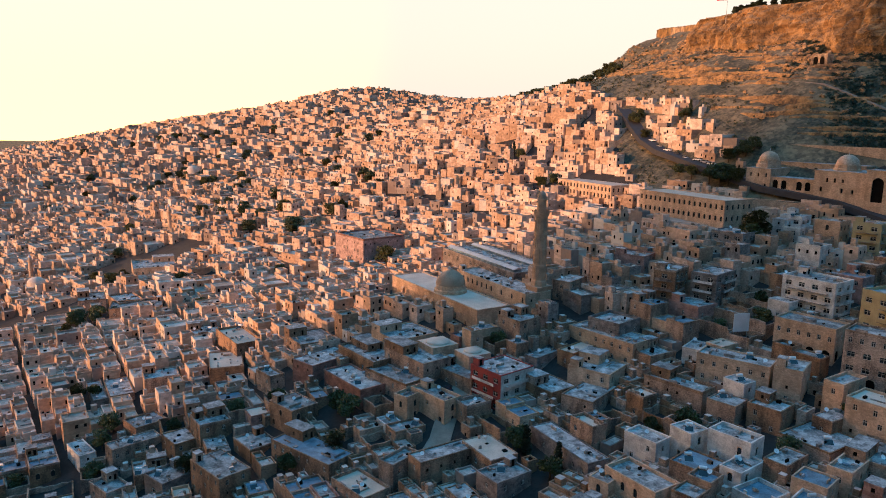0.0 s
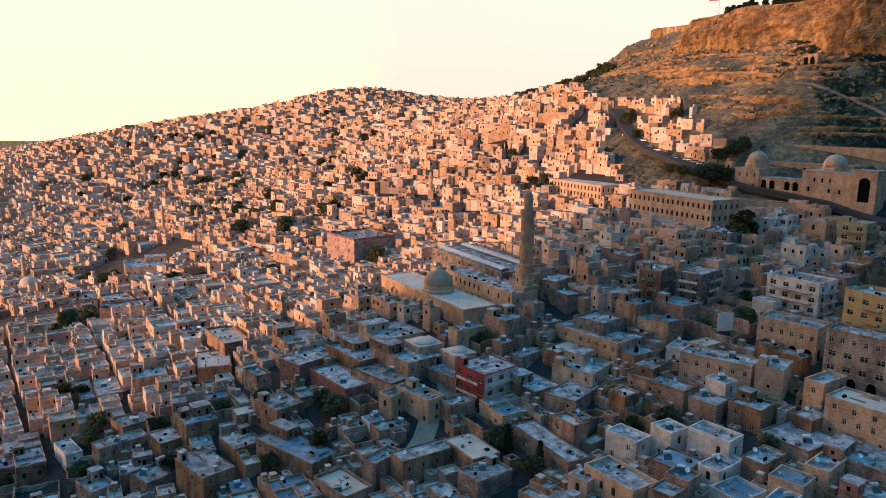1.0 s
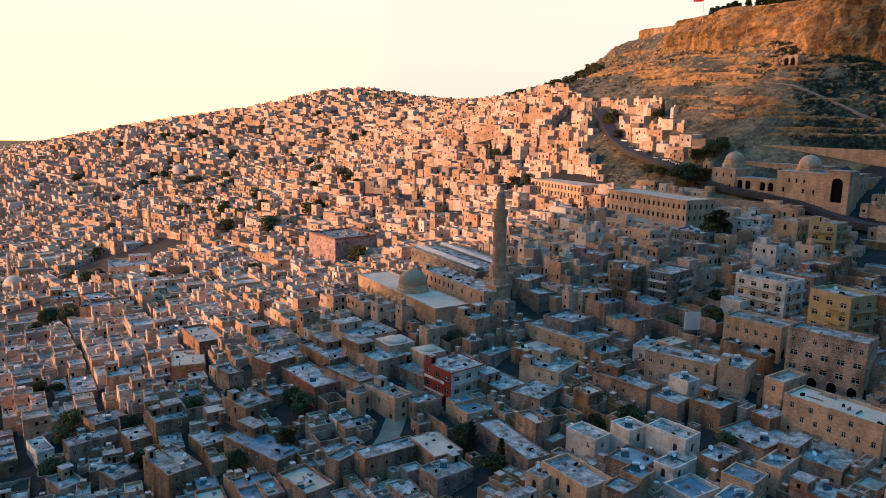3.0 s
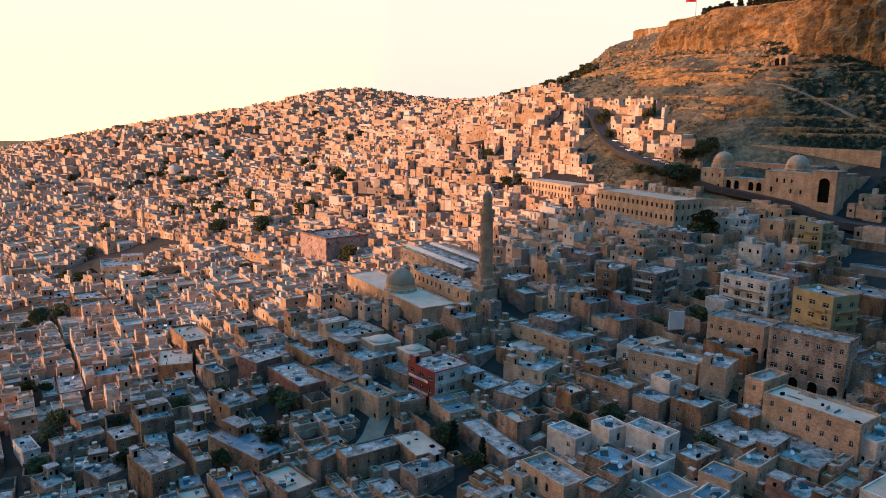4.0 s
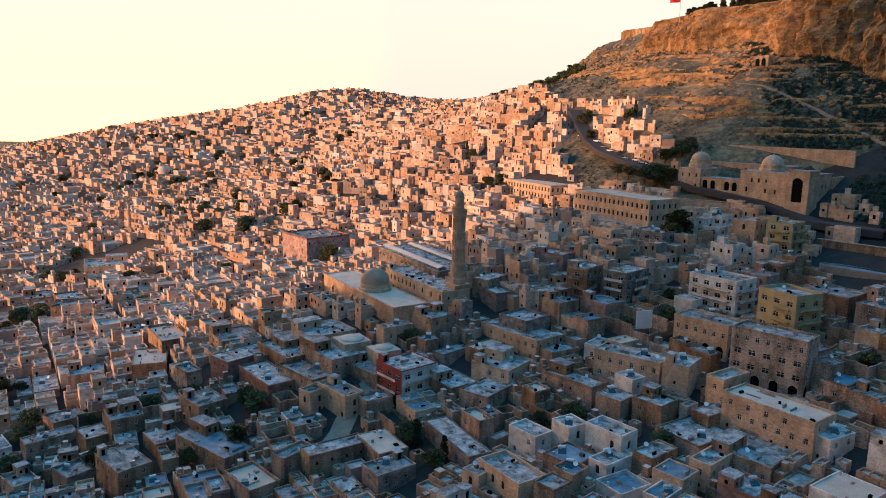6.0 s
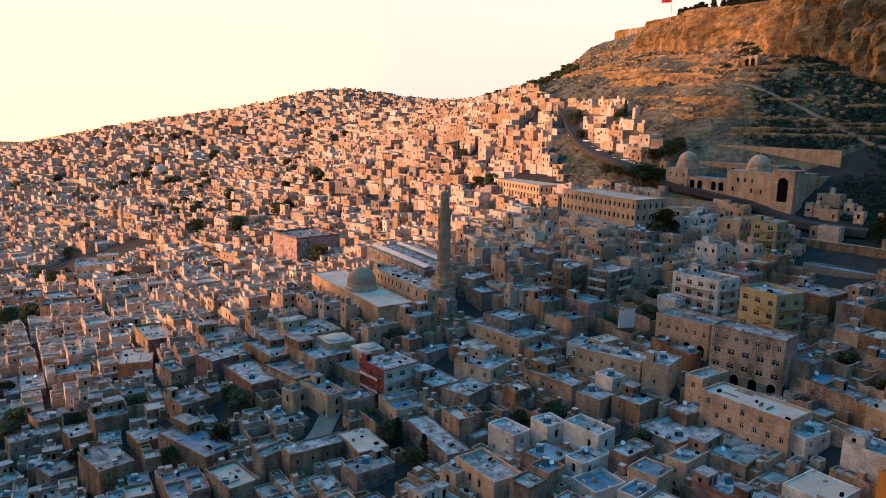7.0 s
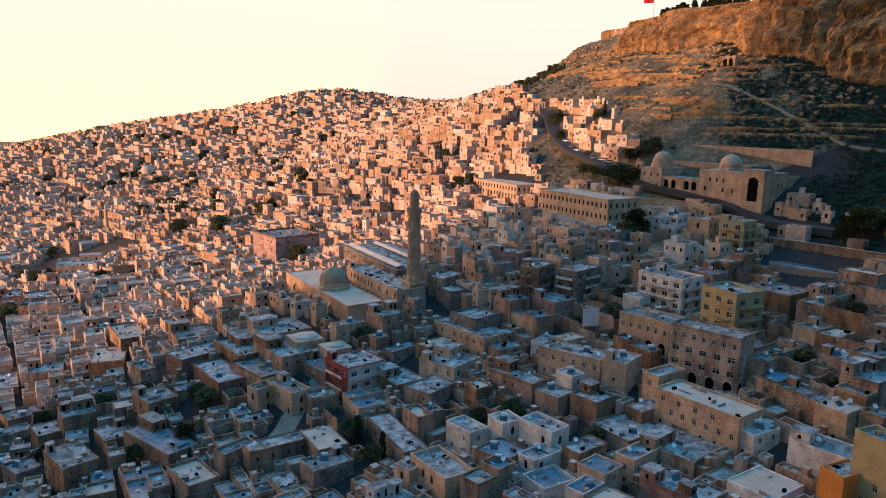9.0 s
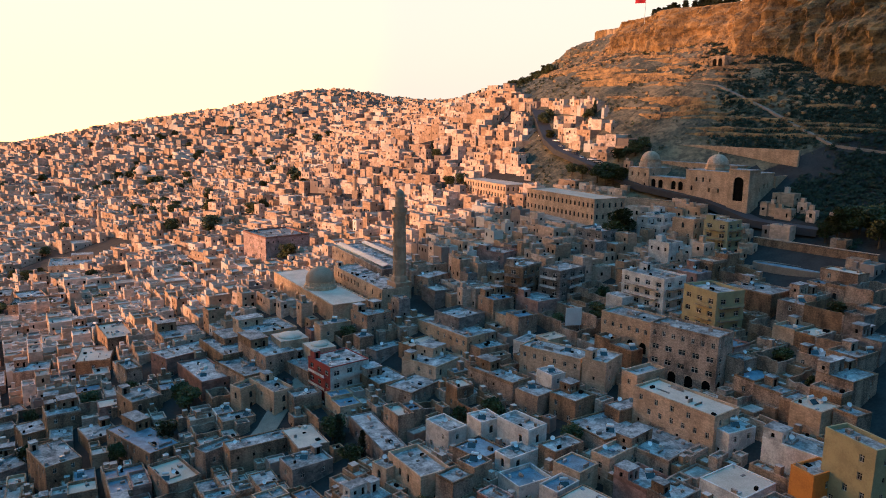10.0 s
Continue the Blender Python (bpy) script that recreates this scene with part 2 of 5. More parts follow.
def ground(x, y):
    z = slope(x, y)
    gentle = smooth(470, 560, y)
    c = smooth(2 - 42 * gentle, 13, np.asarray(x) - edge(y)) * (1 - smooth(640, 720, y)) * smooth(180, 300, y)
    top = np.maximum(z + 4, 126 + 0.05 * (np.asarray(x) - 190))
    return z * (1 - c) + top * c


def gz(x, y):
    return float(ground(x, y))


def make_ground():
    xs = np.concatenate([[-6000, -3500, -2200, -1600, -1200, -950, -800], np.arange(-700, 130, 7.0), np.arange(130, 330, 2.5), np.arange(330, 560, 12), [600, 800, 1200, 2000, 3500, 6000]])
    ys = np.concatenate([[-3000, -1200, -500, -200, -80], np.arange(-20, 560, 5.0), np.arange(560, 1500, 10), [1550, 1650, 1800, 2000, 2300, 3000, 5000]])
    X, Y = np.meshgrid(xs, ys)
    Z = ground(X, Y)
    bumps = np.array([[noise.noise((x * 0.06, y * 0.06, 0)) + 0.5 * noise.noise((x * 0.2, y * 0.2, 5)) for x in xs] for y in ys])
    wild = smooth(100, 160, X - 0.0 * Y) * smooth(300, 360, Y) * (1 - smooth(600, 900, X))
    Z = Z + bumps * (0.3 + 1.8 * wild)
    n = len(xs)
    idx = np.arange(X.size).reshape(X.shape)
    quads = np.stack([idx[:-1, :-1], idx[:-1, 1:], idx[1:, 1:], idx[1:, :-1]], -1).reshape(-1, 4)
    me = bpy.data.meshes.new("ground")
    me.from_pydata(np.stack([X, Y, Z], -1).reshape(-1, 3).tolist(), [], quads.tolist())
    me.materials.append(EARTH)
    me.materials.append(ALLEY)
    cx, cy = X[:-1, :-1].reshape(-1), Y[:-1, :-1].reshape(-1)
    # the town's ground takes the shade-dark paving
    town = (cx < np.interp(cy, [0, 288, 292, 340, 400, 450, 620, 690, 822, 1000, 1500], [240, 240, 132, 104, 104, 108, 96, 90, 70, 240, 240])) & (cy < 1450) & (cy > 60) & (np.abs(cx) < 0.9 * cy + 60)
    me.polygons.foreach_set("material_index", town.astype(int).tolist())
    me.polygons.foreach_set("use_smooth", [True] * len(quads))
    me.update()
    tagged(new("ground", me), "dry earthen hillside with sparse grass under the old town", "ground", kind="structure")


make_ground()

# ---- citadel rock ----
def make_cliff():
    """The rock face below the citadel: buttresses, clefts and ledges."""
    S = Shape()
    ys = np.arange(545, 205, -1.0)
    rows = 40
    k = S.slot(ROCK)
    for y in ys:
        ex = float(edge(y))
        foot = float(slope(ex - 2, y)) - 2.0
        top = max(float(slope(ex + 14, y)) + 4, 126.6 + 0.05 * (ex + 14 - 190)) + 2.2 * noise.noise((y * 0.05, 3, 0)) + 1.2
        n2 = Vector((-0.92, -0.39))
        for j in range(rows + 1):
            f = j / rows
            z = foot + (top - foot) * f
            big = noise.noise((y * 0.035, z * 0.012, 1.0))
            rib = 1 - abs(noise.noise((y * 0.085, z * 0.03, 7.0))) * 2
            fine = noise.noise((y * 0.3, z * 0.22, 2.0)) + 0.5 * noise.noise((y * 0.8, z * 0.6, 4.0))
            ledge = 0.8 * math.sin(z * 0.55 + 3 * noise.noise((y * 0.04, 0, 9)))
            cleft = max(0.0, noise.noise((y * 0.13, z * 0.02, 21.0)) - 0.18)
            shelf = max(0.0, noise.noise((y * 0.05, z * 0.16, 31.0)) - 0.2)
            fade = 1.0 - 0.75 * float(smooth(480, 540, y))
            rib -= 6.0 * cleft + 2.4 * shelf
            fine *= 1.3
            rib2 = 1 - abs(noise.noise((y * 0.21, z * 0.05, 17.0))) * 2.6
            crag = noise.noise((y * 0.5, z * 0.4, 12.0)) + 0.6 * noise.noise((y * 1.1, z * 0.9, 14.0))
            out = fade * (4.0 * big + 3.4 * rib + 2.6 * rib2 + 1.6 * fine + 1.3 * crag + ledge) * math.sin(min(1, f * 1.5 + 0.12) * math.pi * 0.5) * (1 if f < 0.97 else 0.4)
            x = ex - 3 + 13 * f ** 1.6
            S.v.append((x + n2.x * out, y + n2.y * out, z))
    m = rows + 1
    for i in range(len(ys) - 1):
        for j in range(rows):
            a = i * m + j
            S.f.append((a, a + m, a + m + 1, a + 1))
            S.m.append(k)
    tagged(new("cliff", S.mesh("cliff")), "sunlit ochre limestone cliff with clefts and ledges below the citadel", "cliff", kind="structure")
    R = Shape()
    rnd = random.Random(5)
    for _ in range(900):
        y = rnd.uniform(300, 640)
        x = float(edge(y)) - abs(rnd.gauss(0, 22)) - 2
        if x < 135 + max(0, 340 - y) * 0.5:
            continue
        r = rnd.uniform(0.4, 1.8)
        z = gz(x, y)
        n = len(R.v)
        for dz, rr, c in ((-0.5, 1.0, 6), (0.35, 0.85, 6), (0.75, 0.35, 6)):
            for i in range(c):
                a = 2 * math.pi * i / c + dz
                q = r * rr * rnd.uniform(0.75, 1.25)
                R.v.append((x + q * math.cos(a), y + q * math.sin(a) * 1.3, z + r * dz * rnd.uniform(0.8, 1.2)))
        kk = R.slot(ROCK)
        for j in range(2):
            for i in range(6):
                R.f.append((n + 6 * j + i, n + 6 * j + (i + 1) % 6, n + 6 * j + 6 + (i + 1) % 6, n + 6 * j + 6 + i))
                R.m.append(kk)
        R.f.append(tuple(n + 12 + i for i in range(6)))
        R.m.append(kk)
    tagged(new("boulders", R.mesh("boulders")), "pale limestone boulders scattered on the dry slope", "boulders", kind="stuff")


make_cliff()


def make_terraces():
    """Low outcrops and dry-stone ledges that band the hillside."""
    S = Shape()
    rnd = random.Random(17)
    k = S.slot(ROCK)
    for band in range(64):
        y = rnd.uniform(310, 560)
        x = rnd.uniform(135 + max(0, 400 - y) * 0.35, float(edge(y)) - 12)
        length = rnd.uniform(15, 55)
        hgt = rnd.uniform(0.8, 2.6)
        n0 = len(S.v)
        steps = int(length / 1.5)
        px, py = x, y
        for i in range(steps + 1):
            # follow the contour
            gx = (gz(px + 1, py) - gz(px - 1, py)) / 2
            gy = (gz(px, py + 1) - gz(px, py - 1)) / 2
            g = math.hypot(gx, gy) + 1e-6
            px += 1.5 * gy / g
            py -= 1.5 * gx / g
            z = gz(px, py)
            hh = hgt * (0.5 + 0.8 * abs(noise.noise((i * 0.2, band, 0)))) * math.sin(math.pi * (i + 0.5) / (steps + 1))
            ox, oy = -gx / g, -gy / g
            b = noise.noise((i * 0.5, band, 3)) * 0.7
            S.v += [(px + ox * 2.2, py + oy * 2.2, z - 2.5), (px + ox * (1.3 + b), py + oy * (1.3 + b), z + hh * 0.45), (px + ox * (0.9 + b), py + oy * (0.9 + b), z + hh), (px - ox * 2.5, py - oy * 2.5, z + hh * 0.7 + 0.3)]
        for i in range(steps):
            for j in range(3):
                a = n0 + 4 * i + j
                S.f.append((a, a + 1, a + 5, a + 4))
                S.m.append(k)
    tagged(new("rock_ledges", S.mesh("rock_ledges")), "weathered limestone ledges banding the dry hillside", "rock ledges", kind="stuff")


make_terraces()

# ---- windows and doors, shared meshes ----
def window_meshes(w, h, arch, frame=FRAME, pane=GLASS, bars=True):
    """A window in its opening: the frame or arched stone surround, and the pane set back behind it."""
    S, P = Shape(), Shape()
    dep = 0.26
    if arch:
        r = w / 2
        zs = h - r
        pts = [(-r * math.cos(a), zs + r * math.sin(a)) for a in [math.pi * i / 8 for i in range(9)]]
        for a, b in zip(pts, pts[1:]):
            S.face([(a[0], -0.03, a[1]), (b[0], -0.03, b[1]), (b[0], -0.03, h + 0.12), (a[0], -0.03, h + 0.12)], ASHLAR)
            S.face([(a[0], -0.03, a[1]), (a[0], dep, a[1]), (b[0], dep, b[1]), (b[0], -0.03, b[1])], ASHLAR)
        P.face([(-r, dep - 0.04, 0)] + [(p[0], dep - 0.04, p[1]) for p in pts] + [(r, dep - 0.04, 0)], pane)
    else:
        f = 0.09
        xs = [-w / 2, -w / 2 + f, -f / 2, f / 2, w / 2 - f, w / 2] if bars else [-w / 2, -w / 2 + f, w / 2 - f, w / 2]
        zs = [0, f, h * 0.62, h * 0.62 + f, h - f, h] if bars else [0, f, h - f, h]
        for i, (a, b) in enumerate(zip(xs, xs[1:])):
            for j, (c, d) in enumerate(zip(zs, zs[1:])):
                if i % 2 == 0 or j % 2 == 0:
                    S.face([(a, dep - 0.12, c), (b, dep - 0.12, c), (b, dep - 0.12, d), (a, dep - 0.12, d)], frame)
                else:
                    for (x0, z0), (x1, z1) in (((a, c), (b, c)), ((b, c), (b, d)), ((b, d), (a, d)), ((a, d), (a, c))):
                        S.face([(x0, dep - 0.12, z0), (x1, dep - 0.12, z1), (x1, dep - 0.05, z1), (x0, dep - 0.05, z0)], frame)
        P.face([(-w / 2, dep - 0.05, 0), (w / 2, dep - 0.05, 0), (w / 2, dep - 0.05, h), (-w / 2, dep - 0.05, h)], pane)
    return w, h, S.weld().mesh("window"), P.mesh("pane")


# DARK panes stand for the shade of unlit rooms
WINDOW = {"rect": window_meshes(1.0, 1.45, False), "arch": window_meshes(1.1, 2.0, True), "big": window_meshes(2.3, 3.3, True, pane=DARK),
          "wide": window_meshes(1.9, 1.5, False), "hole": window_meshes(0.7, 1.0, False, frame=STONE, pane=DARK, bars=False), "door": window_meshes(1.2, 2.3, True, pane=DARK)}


def wall_with_openings(S, p0, u, length, z0, z1, openings, mat, thick=0.3):
    """One wall face from p0 along u, split round its openings, with jambs that go into the wall."""
    n = Vector((-u.y, u.x, 0))            # into the wall
    xs = sorted({0.0, length, *[o[0] for o in openings], *[o[1] for o in openings]})
    zs = sorted({z0, z1, *[o[2] for o in openings], *[o[3] for o in openings]})
    at = lambda x, z, d=0.0: (p0.x + u.x * x + n.x * d, p0.y + u.y * x + n.y * d, z)
    for a, b in zip(xs, xs[1:]):
        for c, d in zip(zs, zs[1:]):
            mx, mz = (a + b) / 2, (c + d) / 2
            if any(o[0] < mx < o[1] and o[2] < mz < o[3] for o in openings):
                continue
            S.face([at(a, c), at(b, c), at(b, d), at(a, d)], mat)
    for a, b, c, d in openings:
        S.face([at(a, c), at(a, d), at(a, d, thick), at(a, c, thick)], mat)
        S.face([at(b, d), at(b, c), at(b, c, thick), at(b, d, thick)], mat)
        S.face([at(a, d), at(b, d), at(b, d, thick), at(a, d, thick)], mat)
        S.face([at(b, c), at(a, c), at(a, c, thick), at(b, c, thick)], mat)


FOOT = []          # footprints already built on: corner, axes, width, depth
MORE = []          # roofs of the joined houses
ROOFS = []         # roofs that carry clutter


CELLS = {}         # the same footprints, sorted into squares of the map
SORTED = [0]


def covered(x, y, pad):
    while SORTED[0] < len(FOOT):
        f = FOOT[SORTED[0]]
        SORTED[0] += 1
        ox, oy, ux, uy, w, d = f
        xs = [ox + ux * a - uy * b for a in (0, w) for b in (0, d)]
        ys = [oy + uy * a + ux * b for a in (0, w) for b in (0, d)]
        for i in range(int((min(xs) - 6) // 16), int((max(xs) + 6) // 16) + 1):
            for j in range(int((min(ys) - 6) // 16), int((max(ys) + 6) // 16) + 1):
                CELLS.setdefault((i, j), []).append(f)
    for ox, oy, ux, uy, w, d in CELLS.get((int(x // 16), int(y // 16)), ()):
        a = (x - ox) * ux + (y - oy) * uy
        b = -(x - ox) * uy + (y - oy) * ux
        if -pad < a < w + pad and -pad < b < d + pad:
            return True
    return False


LOOKS = {STONE: "weathered honey-coloured stone", ASHLAR: "dressed golden limestone", PINK: "pinkish plastered", GREY: "grey rendered", WHITE: "whitewashed plastered", OLIVE: "yellow-green plastered", ORANGE: "bright orange plastered", RED: "red plastered"}


def house(x, y, top, rot, w, d, h, mat=STONE, arch=False, pale=False, blue=False, kinds=None, floor_h=3.2, parapet=None, name="house", label="", rows=None, rnd=None, front_mat=None, clutter=True, group="houses of the old town", sparse=1.0, category="house"):
    """A flat-roofed house: near corner at (x, y), w metres along its front, d metres deep, roof at height top."""
    rnd = rnd or random.Random(int(x * 31 + y * 17))
    m = pose(x, y, top - h, 0, 0, rot)
    c, s = math.cos(radians(rot)), math.sin(radians(rot))
    FOOT.append((x, y, c, s, w, d))
    if not label:
        floors = max(1, int(h / floor_h))
        label = "%s %s house with %s" % ({1: "low", 2: "two-storey"}.get(floors, "tall"), LOOKS[mat], "arched windows and flat roof" if arch else ("pale swept flat roof" if pale else ("bluish sealed sky-tinted flat roof" if blue else "small windows and flat roof")))
    H = thing(name, m, label, category, group)
    low = min(gz(x + c * a * w - s * b * d, y + s * a * w + c * b * d) for a in (0, 1) for b in (0, 1)) - (top - h) - 1.0
    low = min(low, -0.5)
    S = Shape()
    n_floors = rows or max(1, int(h / floor_h + 0.2))
    sides = [(Vector((0, 0, 0)), Vector((1, 0, 0)), w, 0), (Vector((w, 0, 0)), Vector((0, 1, 0)), d, 90), (Vector((w, d, 0)), Vector((-1, 0, 0)), w, 180), (Vector((0, d, 0)), Vector((0, -1, 0)), d, -90)]
    par = parapet if parapet is not None else rnd.choice((0.25, 0.4, 0.6, 0.9))
    for si, (p0, u, length, turn) in enumerate(sides):
        openings = []
        if si != 2:
            for fl in range(n_floors):
                kind = kinds[fl] if kinds else ("arch" if arch and rnd.random() < 0.8 else rnd.choice(("rect", "rect", "rect", "hole", "wide" if mat in (WHITE, OLIVE, GREY) else "rect")))
                ww, wh, mesh, pane = WINDOW[kind]
                gap = ww + (1.4 if kinds else rnd.uniform(1.6, 3.2))
                cols = max(0, int((length - 1.2) / gap))
                if cols == 0:
                    continue
                zbase = h - (n_floors - fl) * (h / n_floors) + (h / n_floors - wh) * 0.45
                for i in range(cols):
                    if not kinds and rnd.random() > (0.62 if mat in (STONE, PINK) else 0.8) * sparse:
                        continue
                    xc = (i + 0.5) * length / cols
                    if zbase < 0.1 or zbase + wh > h - 0.15:
                        continue
                    openings.append((xc - ww / 2, xc + ww / 2, zbase, zbase + wh))
                    q = p0 + u * xc
                    part("pane", pane, part("window", mesh, H, m=pose(q.x, q.y, zbase, 0, 0, turn)))
        wall_with_openings(S, p0, u, length, low, h, openings, (front_mat if si == 0 and front_mat else mat))
    part("wall", S, H)
    P = Shape()
    t = 0.28
    P.box(-0.04, w + 0.04, -0.04, t, h, h + par, mat)
    P.box(-0.04, w + 0.04, d - t, d + 0.04, h, h + par, mat)
    P.box(-0.04, t, t, d - t, h, h + par, mat)
    P.box(w - t, w + 0.04, t, d - t, h, h + par, mat)
    part("parapet", P, H)
    R = Shape()
    roof = PALE_ROOF if pale else (BLUE_ROOF if blue else ROOF)
    R.face([(t, t, h + 0.02), (w - t, t, h + 0.02), (w - t, d - t, h + 0.02), (t, d - t, h + 0.02)], roof)
    part("roof", R, H)
    if clutter and not pale and w > 6 and d > 6 and rnd.random() < 0.35:
        B = Shape()
        bw, bd, bh = rnd.uniform(2, 3.4), rnd.uniform(2, 3.4), rnd.uniform(1.9, 2.5)
        bx, by = (t + 0.2 if rnd.random() < 0.5 else w - bw - t - 0.2), d - bd - t - 0.2
        B.box(bx, bx + bw, by, by + bd, h + 0.02, h + bh, mat, top=ROOF)
        B.box(bx - 0.1, bx + bw + 0.1, by - 0.1, by + bd + 0.1, h + bh, h + bh + 0.12, ROOF, bottom=True)
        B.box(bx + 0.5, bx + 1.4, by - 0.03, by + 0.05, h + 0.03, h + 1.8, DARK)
        part("stair_head", B, H)
    if clutter and not pale and w > 7 and d > 7 and rnd.random() < 0.4:
        U = Shape()
        uw, ud, uh = w * rnd.uniform(0.35, 0.6), d * rnd.uniform(0.3, 0.5), rnd.uniform(2.4, 3.0)
        ux = rnd.choice((0.03, w - uw - 0.03))
        uy = d - ud - 0.03
        ops = [(uw * 0.3 - 0.4, uw * 0.3 + 0.4, h + 0.8, h + 1.9), (uw * 0.75 - 0.4, uw * 0.75 + 0.4, h + 0.1, h + 2.0)]
        wall_with_openings(U, Vector((ux, uy, 0)), Vector((1, 0, 0)), uw, h + 0.02, h + uh, ops, mat)
        wall_with_openings(U, Vector((ux + uw, uy, 0)), Vector((0, 1, 0)), ud, h + 0.02, h + uh, [], mat)
        wall_with_openings(U, Vector((ux + uw, uy + ud, 0)), Vector((-1, 0, 0)), uw, h + 0.02, h + uh, [], mat)
        wall_with_openings(U, Vector((ux, uy + ud, 0)), Vector((0, -1, 0)), ud, h + 0.02, h + uh, [(ud / 2 - 0.4, ud / 2 + 0.4, h + 0.9, h + 1.9)], mat)
        # black core in place of the room's inner shade
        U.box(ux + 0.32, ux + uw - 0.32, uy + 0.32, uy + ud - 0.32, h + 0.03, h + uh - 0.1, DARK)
        U.box(ux - 0.12, ux + uw + 0.12, uy - 0.12, uy + ud + 0.12, h + uh, h + uh + 0.22, mat, top=ROOF, bottom=True)
        part("upper_room", U, H)
    if clutter:
        ROOFS.append((x, y, top, rot, w, d))
    return H


# blue of sealed roofs, also the sky's blue light put into random roofs
BLUE_ROOF = material("sealed_and_sky_tinted_roof", (0.15, 0.26, 0.33), (0.08, 0.14, 0.19), scale=0.4, vary=0.1, rough=0.6, cells=0.5, cell_mix=0.25)


# ---- the great mosque ----
def mosque():
    z0, top = -13.0, -1.8
    h = top - z0
    M = thing("mosque_hall", pose(17.5, 239.6, z0, 0, 0, 30), "long golden limestone mosque prayer hall with ribbed central dome", "mosque")
    FOOT.append((17.5 - 3.5 * 0.866 + 2 * 0.5, 239.6 - 3.5 * 0.5 - 2 * 0.866, math.cos(radians(30)), 0.5, 19, 63))
    w, d = 14.0, 60.5
    S = Shape()
    ops = [(36.2, 37.2, 5.2, 7.4), (46.5, 47.5, 5.2, 7.4), (10, 10.9, 3.5, 6), (56.5, 57.4, 2.5, 5.5), (53, 53.9, 3, 6)]
    wall_with_openings(S, Vector((0, d, 0)), Vector((0, -1, 0)), d, 0, h, ops, ASHLAR, 0.6)
    # black sheets behind the openings give the hall's inner shade
    for a, b, c, e in ops:
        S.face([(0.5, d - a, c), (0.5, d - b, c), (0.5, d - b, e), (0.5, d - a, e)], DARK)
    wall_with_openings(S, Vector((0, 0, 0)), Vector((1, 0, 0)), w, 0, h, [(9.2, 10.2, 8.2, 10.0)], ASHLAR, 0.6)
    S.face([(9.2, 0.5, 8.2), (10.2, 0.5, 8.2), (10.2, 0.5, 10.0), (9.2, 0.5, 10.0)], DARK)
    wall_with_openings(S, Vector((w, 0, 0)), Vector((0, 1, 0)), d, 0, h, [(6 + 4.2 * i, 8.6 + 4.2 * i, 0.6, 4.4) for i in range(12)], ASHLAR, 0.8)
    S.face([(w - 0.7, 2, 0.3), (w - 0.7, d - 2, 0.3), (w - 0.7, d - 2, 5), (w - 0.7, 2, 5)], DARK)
    wall_with_openings(S, Vector((w, d, 0)), Vector((-1, 0, 0)), w, 0, h, [], ASHLAR)
    part("wall", S, M)
    for i, yy in enumerate((14.5, 19.0, 23.5, 28.0, 32.5, 50)):
        B = Shape()
        B.box(-1.1, -0.01, yy, yy + 1.5, -2, h - 3.2, ASHLAR)
        B.face([(-1.1, yy, h - 3.2), (-1.1, yy + 1.5, h - 3.2), (-0.01, yy + 1.5, h - 2.0), (-0.01, yy, h - 2.0)], ASHLAR)
        part("buttress", B, M)
    C = Shape()
    C.box(-0.18, w + 0.18, -0.18, 0.4, h, h + 0.35, ASHLAR, bottom=True)
    C.box(-0.18, w + 0.18, d - 0.4, d + 0.18, h, h + 0.35, ASHLAR, bottom=True)
    C.box(-0.18, 0.4, 0.4, d - 0.4, h, h + 0.35, ASHLAR, bottom=True)
    C.box(w - 0.4, w + 0.18, 0.4, d - 0.4, h, h + 0.35, ASHLAR, bottom=True)
    part("cornice", C, M)
    R = Shape()
    R.face([(0.4, 0.4, h + 0.05), (w - 0.4, 0.4, h + 0.05), (w - 0.4, d - 0.4, h + 0.05), (0.4, d - 0.4, h + 0.05)], PALE_ROOF)
    part("roof", R, M)
    D = Shape()
    cx, cy = 6.6, 27.0
    D.lathe([(6.2, h), (6.2, h + 1.2), (5.6, h + 1.4), (5.4, h + 2.9), (5.6, h + 3.0)], ASHLAR, cx, cy, 16)
    part("drum", D, M)
    E = Shape()
    seg = 64
    prof = []
    for j in range(13):
        a = j / 12 * math.pi / 2
        prof.append((5.35 * math.cos(a) ** 0.9 + 0.02, h + 3.0 + 5.0 * math.sin(a) + 0.5 * (j / 12) ** 6))
    n = 0
    k = E.slot(DOME_STONE)
    for r, z in prof:
        for i in range(seg):
            a = 2 * math.pi * i / seg
            rr = r * (1 + 0.018 * math.cos(a * 32))
            E.v.append((cx + rr * math.cos(a), cy + rr * math.sin(a), z))
    for j in range(12):
        for i in range(seg):
            a, b = j * seg + i, j * seg + (i + 1) % seg
            E.f.append((a, b, b + seg, a + seg))
            E.m.append(k)
    part("dome", E, M, "fluted weathered stone dome", smooth=True)
    F = Shape()
    F.lathe([(0.12, h + 8.4), (0.25, h + 8.8), (0.06, h + 9.2), (0.03, h + 10.0)], METAL, cx, cy, 8)
    part("finial", F, M)


DOME_STONE = material("ribbed_dome_stone", (0.46, 0.31, 0.215), (0.32, 0.21, 0.14), vary=0.02)
MINARET_STONE = material("carved_minaret_stone", (0.56, 0.36, 0.24), (0.36, 0.23, 0.15), scale=0.5, fine=5, vary=0.02, bump=0.6)


